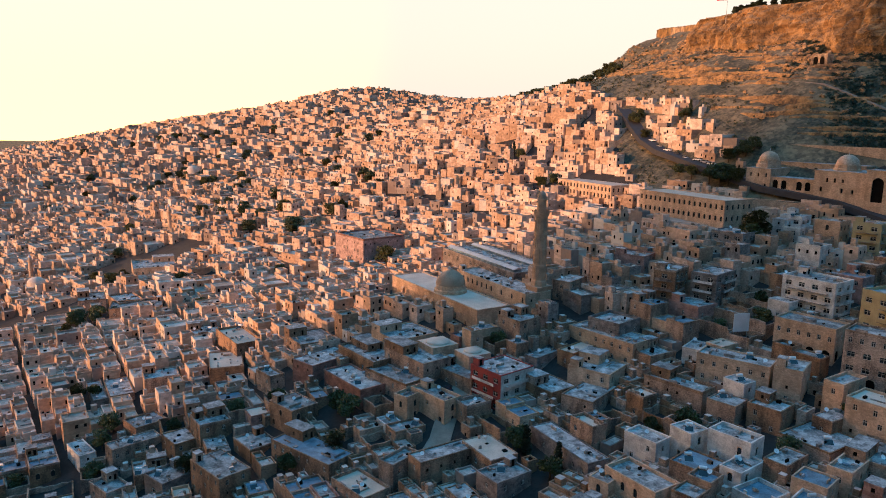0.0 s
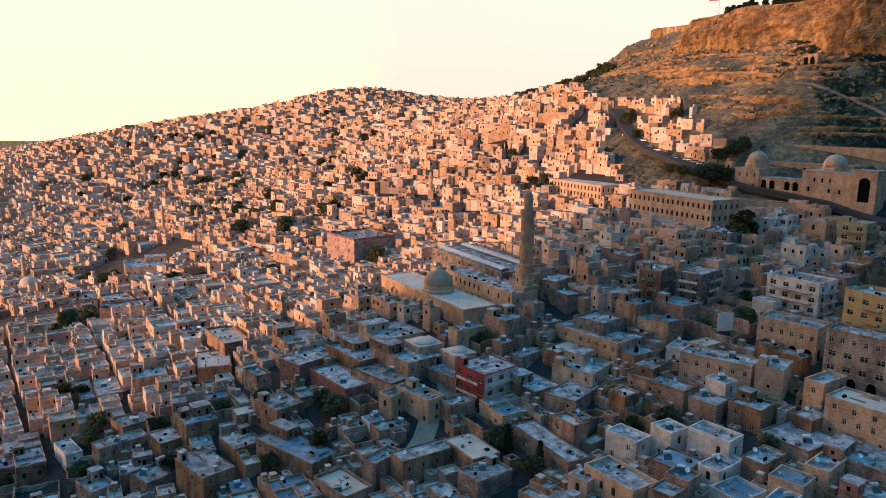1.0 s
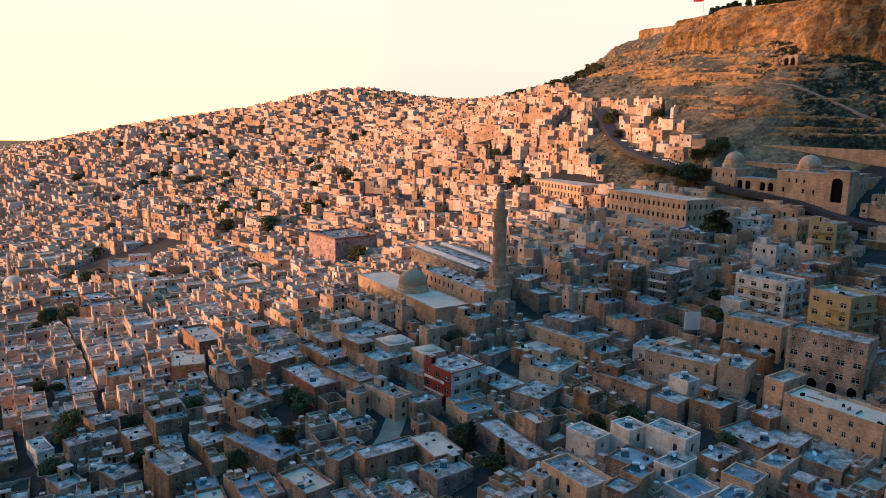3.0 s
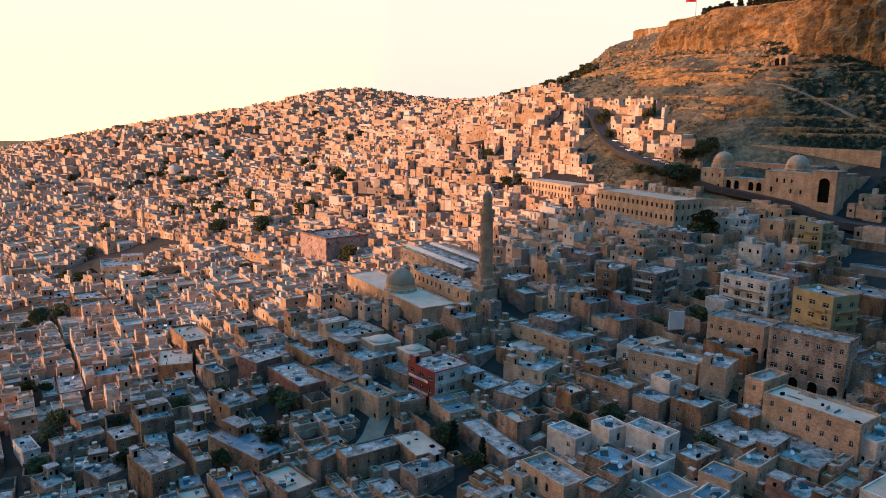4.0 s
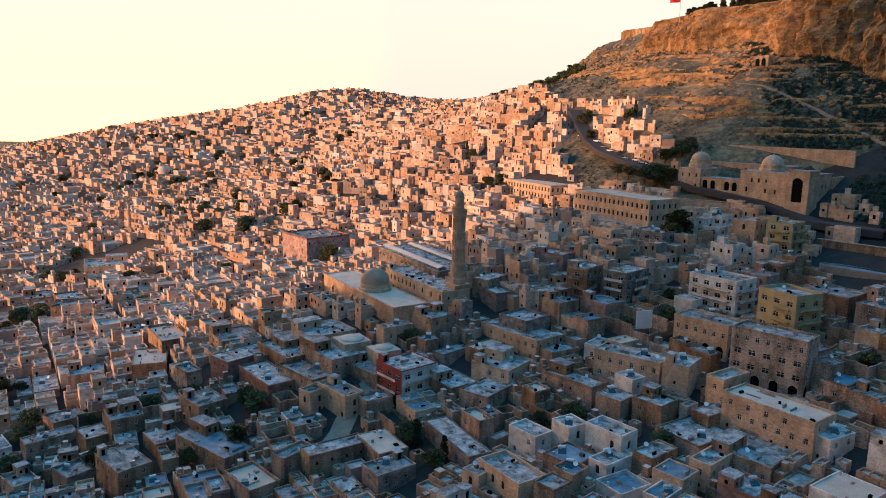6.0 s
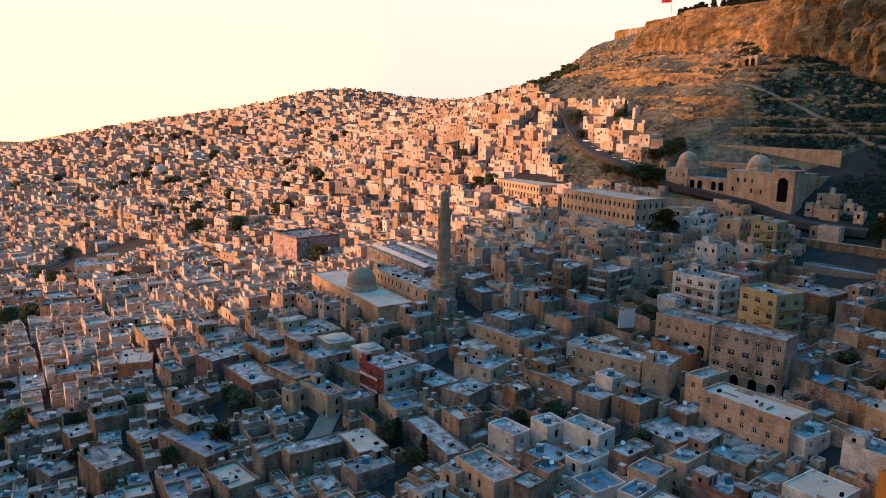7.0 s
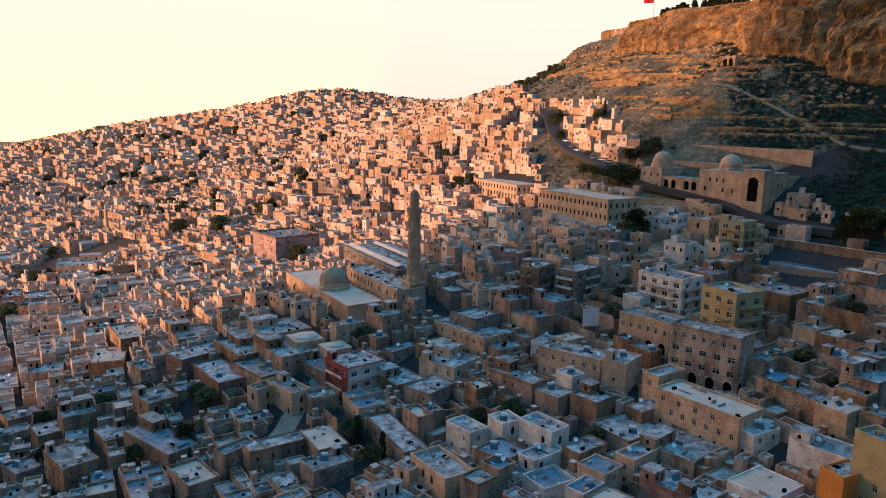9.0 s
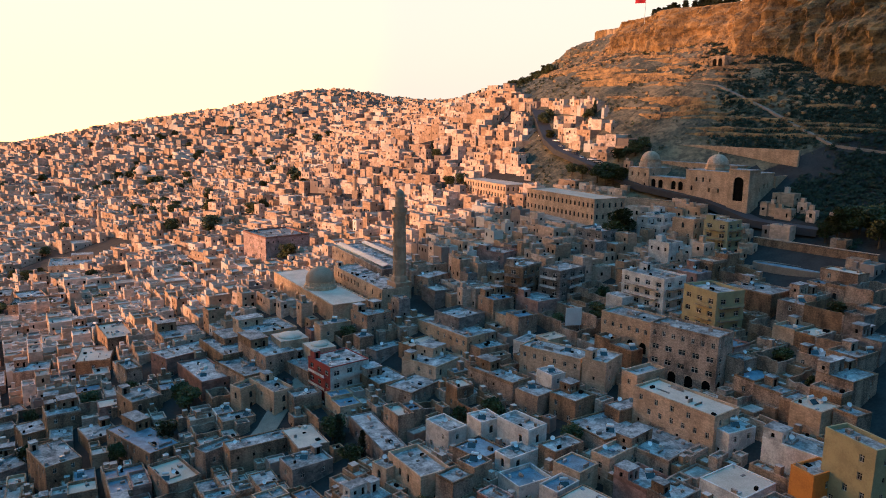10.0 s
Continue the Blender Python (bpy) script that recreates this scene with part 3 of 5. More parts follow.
def minaret():
    M = thing("minaret", pose(40, 251.5, -9, 0, 0, 30), "tall cylindrical carved limestone minaret on a square base", "minaret")
    FOOT.append((35, 248, 1, 0, 10, 10))
    b = Shape()
    b.box(-3.2, 3.2, -3.2, 3.2, -4, 13.0, MINARET_STONE)
    b.box(-3.4, 3.4, -3.4, 3.4, 13.0, 13.5, MINARET_STONE, bottom=True)
    for sx in (-1, 1):
        b.box(sx * 1.7 - 0.35, sx * 1.7 + 0.35, -3.28, -3.2, 3, 11.5, ASHLAR)
    part("base", b, M)
    t = Shape()
    t.lathe([(2.9, 13.4), (2.75, 15.2), (2.45, 15.6)], MINARET_STONE, seg=8, turn=0.4)
    part("transition", t, M)
    zs = [15.6, 21.0, 26.5, 32.0, 37.4]
    for i, (za, zb) in enumerate(zip(zs, zs[1:])):
        s = Shape()
        r0, r1 = 2.3 - 0.05 * i, 2.26 - 0.05 * i
        s.lathe([(r0, za), (r1, zb - 0.5), (r1 + 0.14, zb - 0.45), (r1 + 0.14, zb - 0.1), (r1, zb)], MINARET_STONE, seg=32)
        shaft = part("shaft", s, M)
        for k in range(16):
            a = 2 * math.pi * k / 16
            c, q = math.cos(a), math.sin(a)
            rib = Shape()
            rib.tube((c * (r0 + 0.02), q * (r0 + 0.02), za + 0.6), (c * (r1 + 0.02), q * (r1 + 0.02), zb - 0.9), 0.13, 0.13, MINARET_STONE, 5)
            part("rib", rib, shaft)
    g = Shape()
    g.lathe([(2.1, 37.3), (2.5, 38.2), (2.75, 38.9), (2.75, 40.0), (2.6, 40.0), (2.6, 39.1), (1.6, 39.1)], MINARET_STONE, seg=32)
    part("balcony", g, M)
    u = Shape()
    u.lathe([(1.65, 39.0), (1.6, 43.6), (1.8, 43.7), (1.8, 44.0), (1.6, 44.1)], MINARET_STONE, seg=24)
    part("upper_shaft", u, M)
    c = Shape()
    c.lathe([(1.62, 44.1), (1.5, 45.1), (1.1, 45.9), (0.5, 46.4), (0.12, 46.6), (0.05, 47.4)], DOME_STONE, seg=24)
    part("cap", c, M, smooth=True)


mosque()
minaret()


# ---- the hillside madrasa with two domes ----
def madrasa():
    rot = 34.0
    M = thing("madrasa", pose(174.1, 272.1, 32.5, 0, 0, rot), "large limestone madrasa with two domes, arcades and tall portal", "madrasa")
    c, s = math.cos(radians(rot)), math.sin(radians(rot))
    FOOT.append((174.1 - 7 * c + 7 * s, 272.1 - 7 * s - 7 * c, c, s, 36, 64))

    def block(name, x0, x1, y0, y1, z1, left_ops=(), front_ops=(), mat=ASHLAR):
        S = Shape()
        lo = [(y1 - b, y1 - a, z0, zz) for a, b, z0, zz in left_ops]
        wall_with_openings(S, Vector((x0, y1, 0)), Vector((0, -1, 0)), y1 - y0, -4, z1, lo, mat, 0.6)
        wall_with_openings(S, Vector((x0, y0, 0)), Vector((1, 0, 0)), x1 - x0, -4, z1, list(front_ops), mat, 0.6)
        wall_with_openings(S, Vector((x1, y0, 0)), Vector((0, 1, 0)), y1 - y0, -4, z1, [], mat)
        wall_with_openings(S, Vector((x1, y1, 0)), Vector((-1, 0, 0)), x1 - x0, -4, z1, [], mat)
        S.box(x0 - 0.15, x1 + 0.15, y0 - 0.15, y1 + 0.15, z1, z1 + 0.4, mat, top=ROOF, bottom=True)
        ob = part(name, S, M)
        for a, b, z0, zz in left_ops:
            g = Shape()
            # black sheet for the shade behind the arch
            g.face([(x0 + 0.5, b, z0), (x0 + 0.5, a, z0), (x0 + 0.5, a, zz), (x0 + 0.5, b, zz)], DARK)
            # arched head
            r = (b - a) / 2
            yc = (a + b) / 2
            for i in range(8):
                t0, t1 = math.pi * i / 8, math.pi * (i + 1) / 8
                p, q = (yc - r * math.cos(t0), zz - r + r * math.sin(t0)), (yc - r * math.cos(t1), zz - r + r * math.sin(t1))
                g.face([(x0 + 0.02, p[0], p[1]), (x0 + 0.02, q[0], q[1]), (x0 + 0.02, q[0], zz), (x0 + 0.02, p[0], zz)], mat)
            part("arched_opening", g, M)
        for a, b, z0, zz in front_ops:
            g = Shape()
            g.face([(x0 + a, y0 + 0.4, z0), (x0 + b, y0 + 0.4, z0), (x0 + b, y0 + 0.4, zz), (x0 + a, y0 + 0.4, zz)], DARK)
            part("window", g, M)
        return ob

    block("east_wing", -5, 13, -2.5, 25, 10.5, [(13.5, 14.4, 2.5, 4.3), (16.5, 17.4, 6.4, 8.2), (19.5, 20.4, 6.4, 8.2), (21.5, 22.5, 2.5, 4.5), (9.5, 10.3, 2.5, 4.2), (13.5, 14.3, 6.6, 8.0)], [(4, 4.9, 3.5, 5.3), (8, 8.9, 3.5, 5.3), (11, 11.9, 5, 6.8), (13.5, 14.4, 5, 6.8)])
    block("portal", -6.4, 1, -3.8, 4.8, 12.0, [(-1.6, 2.6, 0.4, 9.6)])
    block("middle_wing", -4.4, 3, 25, 43.5, 6.4, [(26.5, 28.9, 2.0, 5.6), (30.0, 32.4, 2.0, 5.6), (36.5, 38.9, 2.0, 5.6), (40.2, 42.6, 2.0, 5.6), (33.6, 35.1, -1, 1.4)])
    block("west_wing", -5, 10, 43.5, 54.5, 9.6, [(45, 45.8, 6.4, 8.0), (48.6, 49.4, 6.4, 8.0), (52, 52.8, 6.4, 8.0), (45.2, 46.2, 1.6, 3.6), (51, 52, 1.6, 3.6)], [(3, 3.9, 6, 7.8)])
    block("court_arcade", 14, 25, 14, 54, 12.0, [(24 + 4.4 * i, 26.8 + 4.4 * i, 6.4, 10.4) for i in range(6)])
    for cx, cy, r in ((4.5, 17.0, 4.3), (2.5, 48.9, 4.1)):
        D = Shape()
        D.lathe([(5.0, 9.5), (5.0, 11.6), (4.6, 11.8), (4.55, 13.0), (4.7, 13.1)], ASHLAR, cx, cy, 8, 0.39)
        part("drum", D, M)
        E = Shape()
        E.lathe([(r * math.cos(a), 13.0 + r * 0.98 * math.sin(a)) for a in [math.pi / 2 * j / 12 * 0.995 for j in range(13)]], ASHLAR, cx, cy, 32)
        part("dome", E, M, smooth=True)
        F = Shape()
        F.lathe([(0.1, 17.0), (0.2, 17.4), (0.03, 18.2)], METAL, cx, cy, 8)
        part("finial", F, M)
    W = Shape()
    W.box(27, 28, -4, 58, -4, 19.5, ASHLAR)
    W.box(13, 27, -3.5, -2.5, -6, 9.5, ASHLAR)
    part("precinct_wall", W, M)


madrasa()


def slender_minaret(x, y, h):
    T = thing("slender_minaret", pose(x, y, gz(x, y)), "slender pale stone minaret rising above the houses", "minaret", "small minarets")
    FOOT.append((x - 3, y - 3, 1, 0, 6, 6))
    a = Shape()
    a.box(-1.6, 1.6, -1.6, 1.6, -3, h * 0.3, ASHLAR)
    part("base", a, T)
    b = Shape()
    b.lathe([(1.3, h * 0.3), (1.15, h * 0.76), (1.7, h * 0.79), (1.7, h * 0.83), (0.95, h * 0.83), (0.9, h * 0.92)], ASHLAR, seg=16)
    part("shaft", b, T)
    c = Shape()
    c.lathe([(1.0, h * 0.92), (0.5, h * 0.97), (0.05, h * 1.02)], METAL, seg=16)
    part("cap", c, T)


def domed_tomb(x, y, r, base, label):
    T = thing("domed_building", pose(x, y, gz(x, y), 0, 0, 30), label, "domed building", "domed buildings")
    FOOT.append((x - r - 1, y - r - 1, 1, 0, 2 * r + 2, 2 * r + 2))
    a = Shape()
    a.box(-r * 1.15, r * 1.15, -r * 1.15, r * 1.15, -4, base, ASHLAR, top=PALE_ROOF)
    part("wall", a, T)
    return T


def add_dome(T, r, base, flat):
    b = Shape()
    b.lathe([(r, base), (r, base + 0.25 * r * flat)] + [(r * math.cos(t), base + 0.25 * r * flat + r * flat * math.sin(t)) for t in [math.pi / 2 * j / 10 * 0.99 for j in range(1, 11)]], PALE_ROOF, seg=28)
    part("dome", b, T, smooth=True)


slender_minaret(-171, 493.8, 23)
slender_minaret(9.2, 426, 16)
slender_minaret(-239.6, 444.6, 19)
add_dome(domed_tomb(-225.4, 423, 5, 5, "small domed stone shrine among trees"), 5, 5, 0.8)
add_dome(domed_tomb(-215.8, 694, 6, 6, "pale domed stone tomb beside trees"), 6, 6, 1.0)
add_dome(domed_tomb(4.2, 230.6, 4.2, 4.4, "low stone bathhouse room with shallow dome"), 4.0, 4.4, 0.22)
add_dome(domed_tomb(15.0, 222.8, 3.6, 4.4, "low stone bathhouse room with shallow dome"), 2.8, 4.4, 0.25)

# ---- large houses, known one by one ----
house(116.6, 280.8, 31.2, 27, 16, 46, 9, ASHLAR, kinds=["arch", "arch"], rows=2, parapet=0.4, pale=True, clutter=False, name="palace", category="palace", group="palaces", label="two-storey golden limestone palace with rows of arched windows")
house(88.8, 343.5, 30.5, 26, 18, 40, 10, ASHLAR, kinds=["rect", "arch", "arch"], rows=3, parapet=0.4, pale=True, clutter=False, name="palace", category="palace", group="palaces", label="three-storey carved limestone mansion with many windows")
house(137.5, 262.7, 23.4, 38, 11, 10.5, 12, WHITE, kinds=["wide", "wide", "wide", "wide"], rows=4, label="tall white apartment block with rows of wide windows")
house(140.0, 267.0, 27.2, 38, 8, 8, 3.6, WHITE, kinds=["wide"], rows=1, label="white set-back roof storey of the apartment block")
RED_HOUSE = house(21.3, 199.5, -9.7, 38, 13.5, 12.8, 11.5, RED, kinds=["wide", "wide", "wide"], rows=3, front_mat=WHITE, label="red and white three-storey apartment house with balconies")
for fl in (1, 2, 3):
    zb = fl * 11.5 / 3 - 3.6
    for horizontal in (True, False):
        B = Shape()
        if horizontal:
            B.box(2.0, 11.5, -1.15, -0.004, zb, zb + 0.18, WHITE, bottom=True)
            B.box(2.0, 11.5, -1.15, -1.05, zb + 0.18, zb + 1.0, WHITE)
        else:
            B.box(-1.15, -0.004, 2.0, 11.0, zb, zb + 0.18, RED, bottom=True)
            B.box(-1.15, -1.05, 2.0, 11.0, zb + 0.18, zb + 0.95, WHITE)
        part("balcony", B, RED_HOUSE, "projecting balcony with pale rail")

house(-166.9, 349.1, -29.1, 25.1, 12.4, 16.1, 9.0, STONE)
house(-143.6, 341.1, -28.2, 38.6, 11.8, 19.0, 6.0, STONE)
house(-144.1, 330.2, -28.2, 18.3, 22.9, 15.1, 7.0, STONE)
house(-158.6, 397.0, -23.9, 23.7, 23.0, 25.9, 8.0, ASHLAR)
house(-68.1, 259.1, -21.1, 33.5, 9.9, 22.7, 7.0, STONE, pale=True)
house(-93.1, 285.7, -25.2, 27.9, 12.2, 9.3, 5.0, STONE)
house(-74.1, 245.7, -25.0, 17.3, 11.5, 17.7, 8.0, STONE, pale=True)
house(-50.2, 230.8, -22.7, 40.7, 5.2, 9.5, 6.0, STONE)
house(-98.1, 249.5, -30.7, 25.0, 11.7, 9.6, 8.0, STONE)
house(-110.2, 248.8, -36.6, 29.3, 8.2, 18.5, 5.0, STONE)
house(-116.2, 249.3, -38.5, 31.0, 5.0, 20.8, 4.0, GREY)
house(-93.2, 227.4, -38.8, 45.1, 10.9, 9.5, 5.0, STONE)
house(-95.7, 215.1, -40.1, 41.4, 15.3, 6.4, 8.0, STONE)
house(-75.7, 212.4, -36.9, 41.7, 7.9, 9.8, 6.0, STONE)
house(-68.0, 212.8, -31.2, 34.0, 9.7, 10.0, 9.0, STONE)
house(-54.8, 185.1, -33.5, 44.3, 9.5, 15.9, 9.0, STONE)
house(-73.9, 196.0, -41.5, 50.0, 11.1, 9.7, 5.0, GREY)
house(-91.6, 200.3, -46.7, 49.2, 7.2, 10.5, 4.0, STONE)
house(-107.4, 218.5, -43.7, 42.6, 5.0, 11.8, 6.0, WHITE)
house(-50.3, 201.0, -33.1, 39.8, 9.2, 10.6, 4.0, STONE)
house(-39.2, 206.9, -23.7, 43.4, 9.4, 11.9, 8.0, STONE, arch=True)
house(-25.5, 182.9, -28.3, 49.5, 9.2, 23.8, 6.0, STONE, blue=True)
house(-36.1, 228.7, -17.6, 47.4, 18.1, 10.4, 7.0, PINK)
house(-42.9, 246.6, -16.6, 31.5, 14.6, 15.0, 6.0, STONE)
house(-19.3, 210.7, -18.9, 36.8, 9.8, 22.1, 6.0, PINK)
house(-5.8, 209.2, -16.5, 42.5, 10.0, 19.3, 6.0, STONE)
house(5.3, 197.1, -17.0, 40.3, 6.5, 14.8, 7.0, ASHLAR, arch=True)
house(-5.3, 201.4, -17.7, 49.7, 7.3, 5.0, 7.0, ASHLAR, arch=True)
house(13.6, 208.1, -14.4, 40.8, 8.3, 17.2, 5.0, STONE)
house(-0.6, 214.7, -11.9, 37.4, 11.0, 20.6, 8.0, STONE)
house(-9.2, 232.5, -10.4, 35.3, 17.0, 15.7, 6.0, ASHLAR)
house(-16.3, 224.2, -15.3, 35.9, 12.0, 22.1, 5.0, STONE)
house(-1.4, 173.3, -22.9, 31.2, 16.7, 6.2, 8.0, STONE)
house(16.1, 173.3, -22.2, 29.2, 8.5, 13.3, 5.0, STONE, pale=True)
house(16.5, 161.9, -22.4, 34.5, 11.0, 7.7, 6.0, GREY)
house(-15.2, 167.1, -29.4, 40.9, 8.4, 13.7, 6.0, STONE, pale=True)
house(-8.3, 175.4, -25.1, 50.0, 10.2, 5.0, 7.0, STONE)
house(38.3, 164.0, -18.2, 25.9, 6.5, 23.6, 5.0, GREY)
house(54.3, 164.1, -13.4, 37.1, 5.9, 9.1, 6.5, WHITE)
house(62.1, 163.1, -10.4, 29.2, 6.2, 6.3, 8.0, WHITE, arch=True)
house(72.4, 154.8, -9.2, 38.1, 6.3, 10.3, 8.0, WHITE, arch=True)
house(67.3, 147.7, -12.2, 35.2, 9.8, 5.1, 6.0, WHITE, arch=True)
house(39.6, 151.0, -16.2, 43.3, 5.0, 5.0, 7.0, ASHLAR, arch=True)
house(47.4, 143.4, -14.7, 31.9, 7.9, 14.2, 7.0, ASHLAR, arch=True)
house(68.1, 138.7, -14.5, 29.6, 8.9, 7.5, 4.0, WHITE, blue=True)
house(52.1, 198.9, -9.5, 50.0, 13.2, 13.3, 6.0, ASHLAR, arch=True)
house(44.7, 212.8, -7.8, 42.3, 15.4, 6.0, 5.0, STONE, pale=True)
house(72.4, 183.0, -8.5, 39.8, 7.4, 17.5, 6.0, STONE)
house(77.9, 175.3, -8.6, 40.5, 7.1, 7.7, 6.0, STONE)
house(35.5, 197.3, -13.9, 34.6, 10.2, 11.9, 5.0, STONE)
house(45.0, 188.3, -13.1, 50.0, 16.1, 9.6, 6.0, STONE)
house(33.8, 213.8, -9.5, 42.9, 11.3, 5.0, 5.0, GREY)
house(59.6, 218.2, -0.6, 40.2, 11.8, 11.6, 8.0, GREY)
house(61.7, 209.7, -3.6, 37.0, 10.8, 25.0, 7.0, ASHLAR)
house(65.5, 204.8, -6.2, 28.1, 10.5, 10.6, 5.0, STONE)
house(79.5, 204.3, -3.5, 50.0, 8.9, 5.0, 5.0, WHITE)
house(91.2, 185.7, -2.1, 50.0, 8.3, 19.4, 8.0, ASHLAR)
house(96.6, 179.4, -0.8, 50.0, 10.1, 7.0, 9.5, ASHLAR)
house(112.7, 147.5, -2.2, 34.1, 9.7, 22.5, 9.0, ASHLAR, pale=True)
house(102.1, 170.5, -1.5, 32.0, 10.9, 5.0, 9.0, ASHLAR)
house(122.0, 169.9, 9.0, 42.3, 8.7, 19.0, 15.0, STONE, kinds=["big", "wide", "wide", "rect"], rows=4)
house(112.4, 193.1, 6.0, 39.2, 10.0, 16.8, 10.0, ASHLAR, kinds=["big", "rect"], rows=2)
balconies_on = []
BLOCK = house(130.0, 191.4, 14.9, 22, 10.5, 13, 15, OLIVE, kinds=["rect", "wide", "wide", "wide"], rows=4)
balconies_on.append((BLOCK, 1.0, 9.5, 1.5, 7.0, 3.75, 1, 4, GREY, OLIVE))
BLOCK = house(122.0, 211.2, 14.6, 34, 11, 16.5, 13, WHITE, kinds=["wide", "wide", "wide", "wide"], rows=4)
balconies_on.append((BLOCK, 1.0, 10.0, 2.0, 14.5, 3.25, 1, 4, GREY, WHITE))
BLOCK = house(153.6, 241.1, 28.5, 40, 10, 9, 13, OLIVE, kinds=["wide", "wide", "wide", "wide"], rows=4)
balconies_on.append((BLOCK, 0.8, 9.0, 1.0, 8.0, 3.25, 1, 4, GREY, OLIVE))
house(145.8, 252.0, 27.4, 40, 10, 8.5, 11, ASHLAR, arch=True)
house(114.4, 258.2, 21.9, 38, 13, 12.5, 10, GREY, kinds=["wide", "wide", "wide"], rows=3)
BLOCK = house(81.7, 233.4, 13.3, 50.0, 12.1, 7.4, 13.0, STONE, kinds=["wide", "wide", "wide", "wide"], rows=4)
balconies_on.append((BLOCK, 1.0, 6.0, 1.0, 6.5, 3.25, 1, 4, GREY, GREY))
BLOCK = house(93.5, 228.9, 13.1, 42.4, 14.3, 8.7, 12.0, GREY, kinds=["wide", "wide", "wide", "wide"], rows=4)
balconies_on.append((BLOCK, 4.0, 12.0, 1.0, 7.5, 3.0, 1, 4, GREY, WHITE))
house(77.6, 253.8, 14.0, 50.0, 10.5, 11.6, 9.0, PINK)
house(-29.5, 357.0, 0.8, 37.3, 24.7, 26.5, 15.0, PINK)
house(34.2, 243.2, 2.8, 28.1, 10.7, 45.0, 8.0, ASHLAR, arch=True)
house(50.4, 248.6, 6.0, 50.0, 12.8, 6.7, 7.0, STONE)
house(30.2, 226.6, -1.9, 38.3, 9.8, 9.9, 9.0, STONE)
house(88.1, 142.3, -9.9, 38.7, 10.5, 5.0, 6.0, ASHLAR)
house(100.7, 141.5, -10.0, 40.5, 14.7, 13.5, 4.0, STONE)
house(109.1, 124.1, -8.3, 32.4, 11.1, 9.8, 5.0, WHITE, pale=True)
house(115.1, 145.1, -4.8, 25.8, 8.7, 5.3, 6.0, WHITE)
house(126.7, 129.0, -2.6, 37.0, 7.5, 12.3, 6.0, WHITE, arch=True)
house(127.6, 115.1, 5.4, 19.9, 5.6, 10.5, 14.0, OLIVE)
house(120.7, 121.4, -2.5, 23.7, 8.1, 5.0, 8.0, ORANGE)
house(86.5, 169.4, -7.8, 39.6, 7.8, 8.4, 6.0, STONE)
house(77.5, 148.3, -10.9, 35.6, 9.6, 5.3, 6.0, STONE)
house(90.1, 153.8, -10.6, 30.5, 13.4, 12.7, 4.0, STONE)
house(96.2, 164.0, -7.6, 29.3, 10.4, 5.0, 5.0, STONE)


def balconies(H, x0, x1, y0, y1, floor_h, first, last, slab, rail):
    """Projecting balconies, one to a floor, along the front and the side that faces the valley."""
    for fl in range(first, last):
        zb = fl * floor_h
        for front in (True, False):
            B, R = Shape(), Shape()
            if front:
                B.box(x0, x1, -1.2, -0.004, zb, zb + 0.18, slab, bottom=True)
                R.box(x0, x1, -1.2, -1.1, zb + 0.18, zb + 0.95, rail)
            else:
                B.box(-1.2, -0.004, y0, y1, zb, zb + 0.18, slab, bottom=True)
                R.box(-1.2, -1.1, y0, y1, zb + 0.18, zb + 0.95, rail)
            part("rail", R, part("balcony", B, H, "projecting concrete balcony"))


for args in balconies_on:
    balconies(*args)


# market hall with long metal roof lights
def market():
    x, y, top, rot, w, d = 33.0, 266.0, 5.2, 26.0, 22.0, 56.0
    M = house(x, y, top, rot, w, d, 8, GREY, name="market_hall", category="market", clutter=False, parapet=0.3, sparse=0.5, label="long covered market hall with cement roof and metal skylights")
    for off, wd in ((1.5, 3.4), (13.5, 2.6)):
        S = Shape()
        S.box(off, off + wd, 2, d - 2, 8.03, 9.0, BLUE_ROOF, bottom=True)
        n = len(S.v)
        for yy in (1.6, d - 1.6):
            S.v += [(off - 0.4, yy, 9.0), (off + wd / 2, yy, 9.7), (off + wd + 0.4, yy, 9.0)]
        k = S.slot(METAL)
        for f in ((n, n + 1, n + 4, n + 3), (n + 1, n + 2, n + 5, n + 4), (n, n + 2, n + 1), (n + 3, n + 4, n + 5)):
            S.f.append(f)
            S.m.append(k)
        part("skylight", S, M, "long grey metal skylight")
    for i in range(9):
        S = Shape()
        S.box(8 + (i % 2) * 2.4, 9 + (i % 2) * 2.4, 5 + i * 5.4, 6.2 + i * 5.4, 8.03, 8.6, METAL, bottom=True)
        part("roof_vent", S, M)


market()


# ---- roads, walls and the pool ----
def strip(name, pts, width, mat, label, category, lift=0.35):
    S = Shape()
    k = S.slot(mat)
    P = [Vector(p) for p in pts]
    fine = []
    for a, b in zip(P, P[1:]):
        n = max(1, int((b - a).length / 2.5))
        fine += [a.lerp(b, i / n) for i in range(n)]
    fine.append(P[-1])
    for i, p in enumerate(fine):
        t = (fine[min(i + 1, len(fine) - 1)] - fine[max(i - 1, 0)]).normalized()
        q = Vector((-t.y, t.x))
        z = max(gz(p.x + q.x * o * width / 2, p.y + q.y * o * width / 2) for o in (-1, 0, 1)) + lift
        for o, dz in ((-0.55, -2.5), (-0.5, 0), (0.5, 0), (0.55, -2.5)):
            r = p + q * (o * width)
            S.v.append((r.x, r.y, z + dz))
    for i in range(len(fine) - 1):
        for j in range(3):
            a = 4 * i + j
            S.f.append((a, a + 4, a + 5, a + 1))
            S.m.append(k)
    for p in fine[::2]:
        FOOT.append((p.x - width / 2, p.y - width / 2, 1, 0, width, width))
    tagged(new(name, S.mesh(name)), label, category, kind="structure")


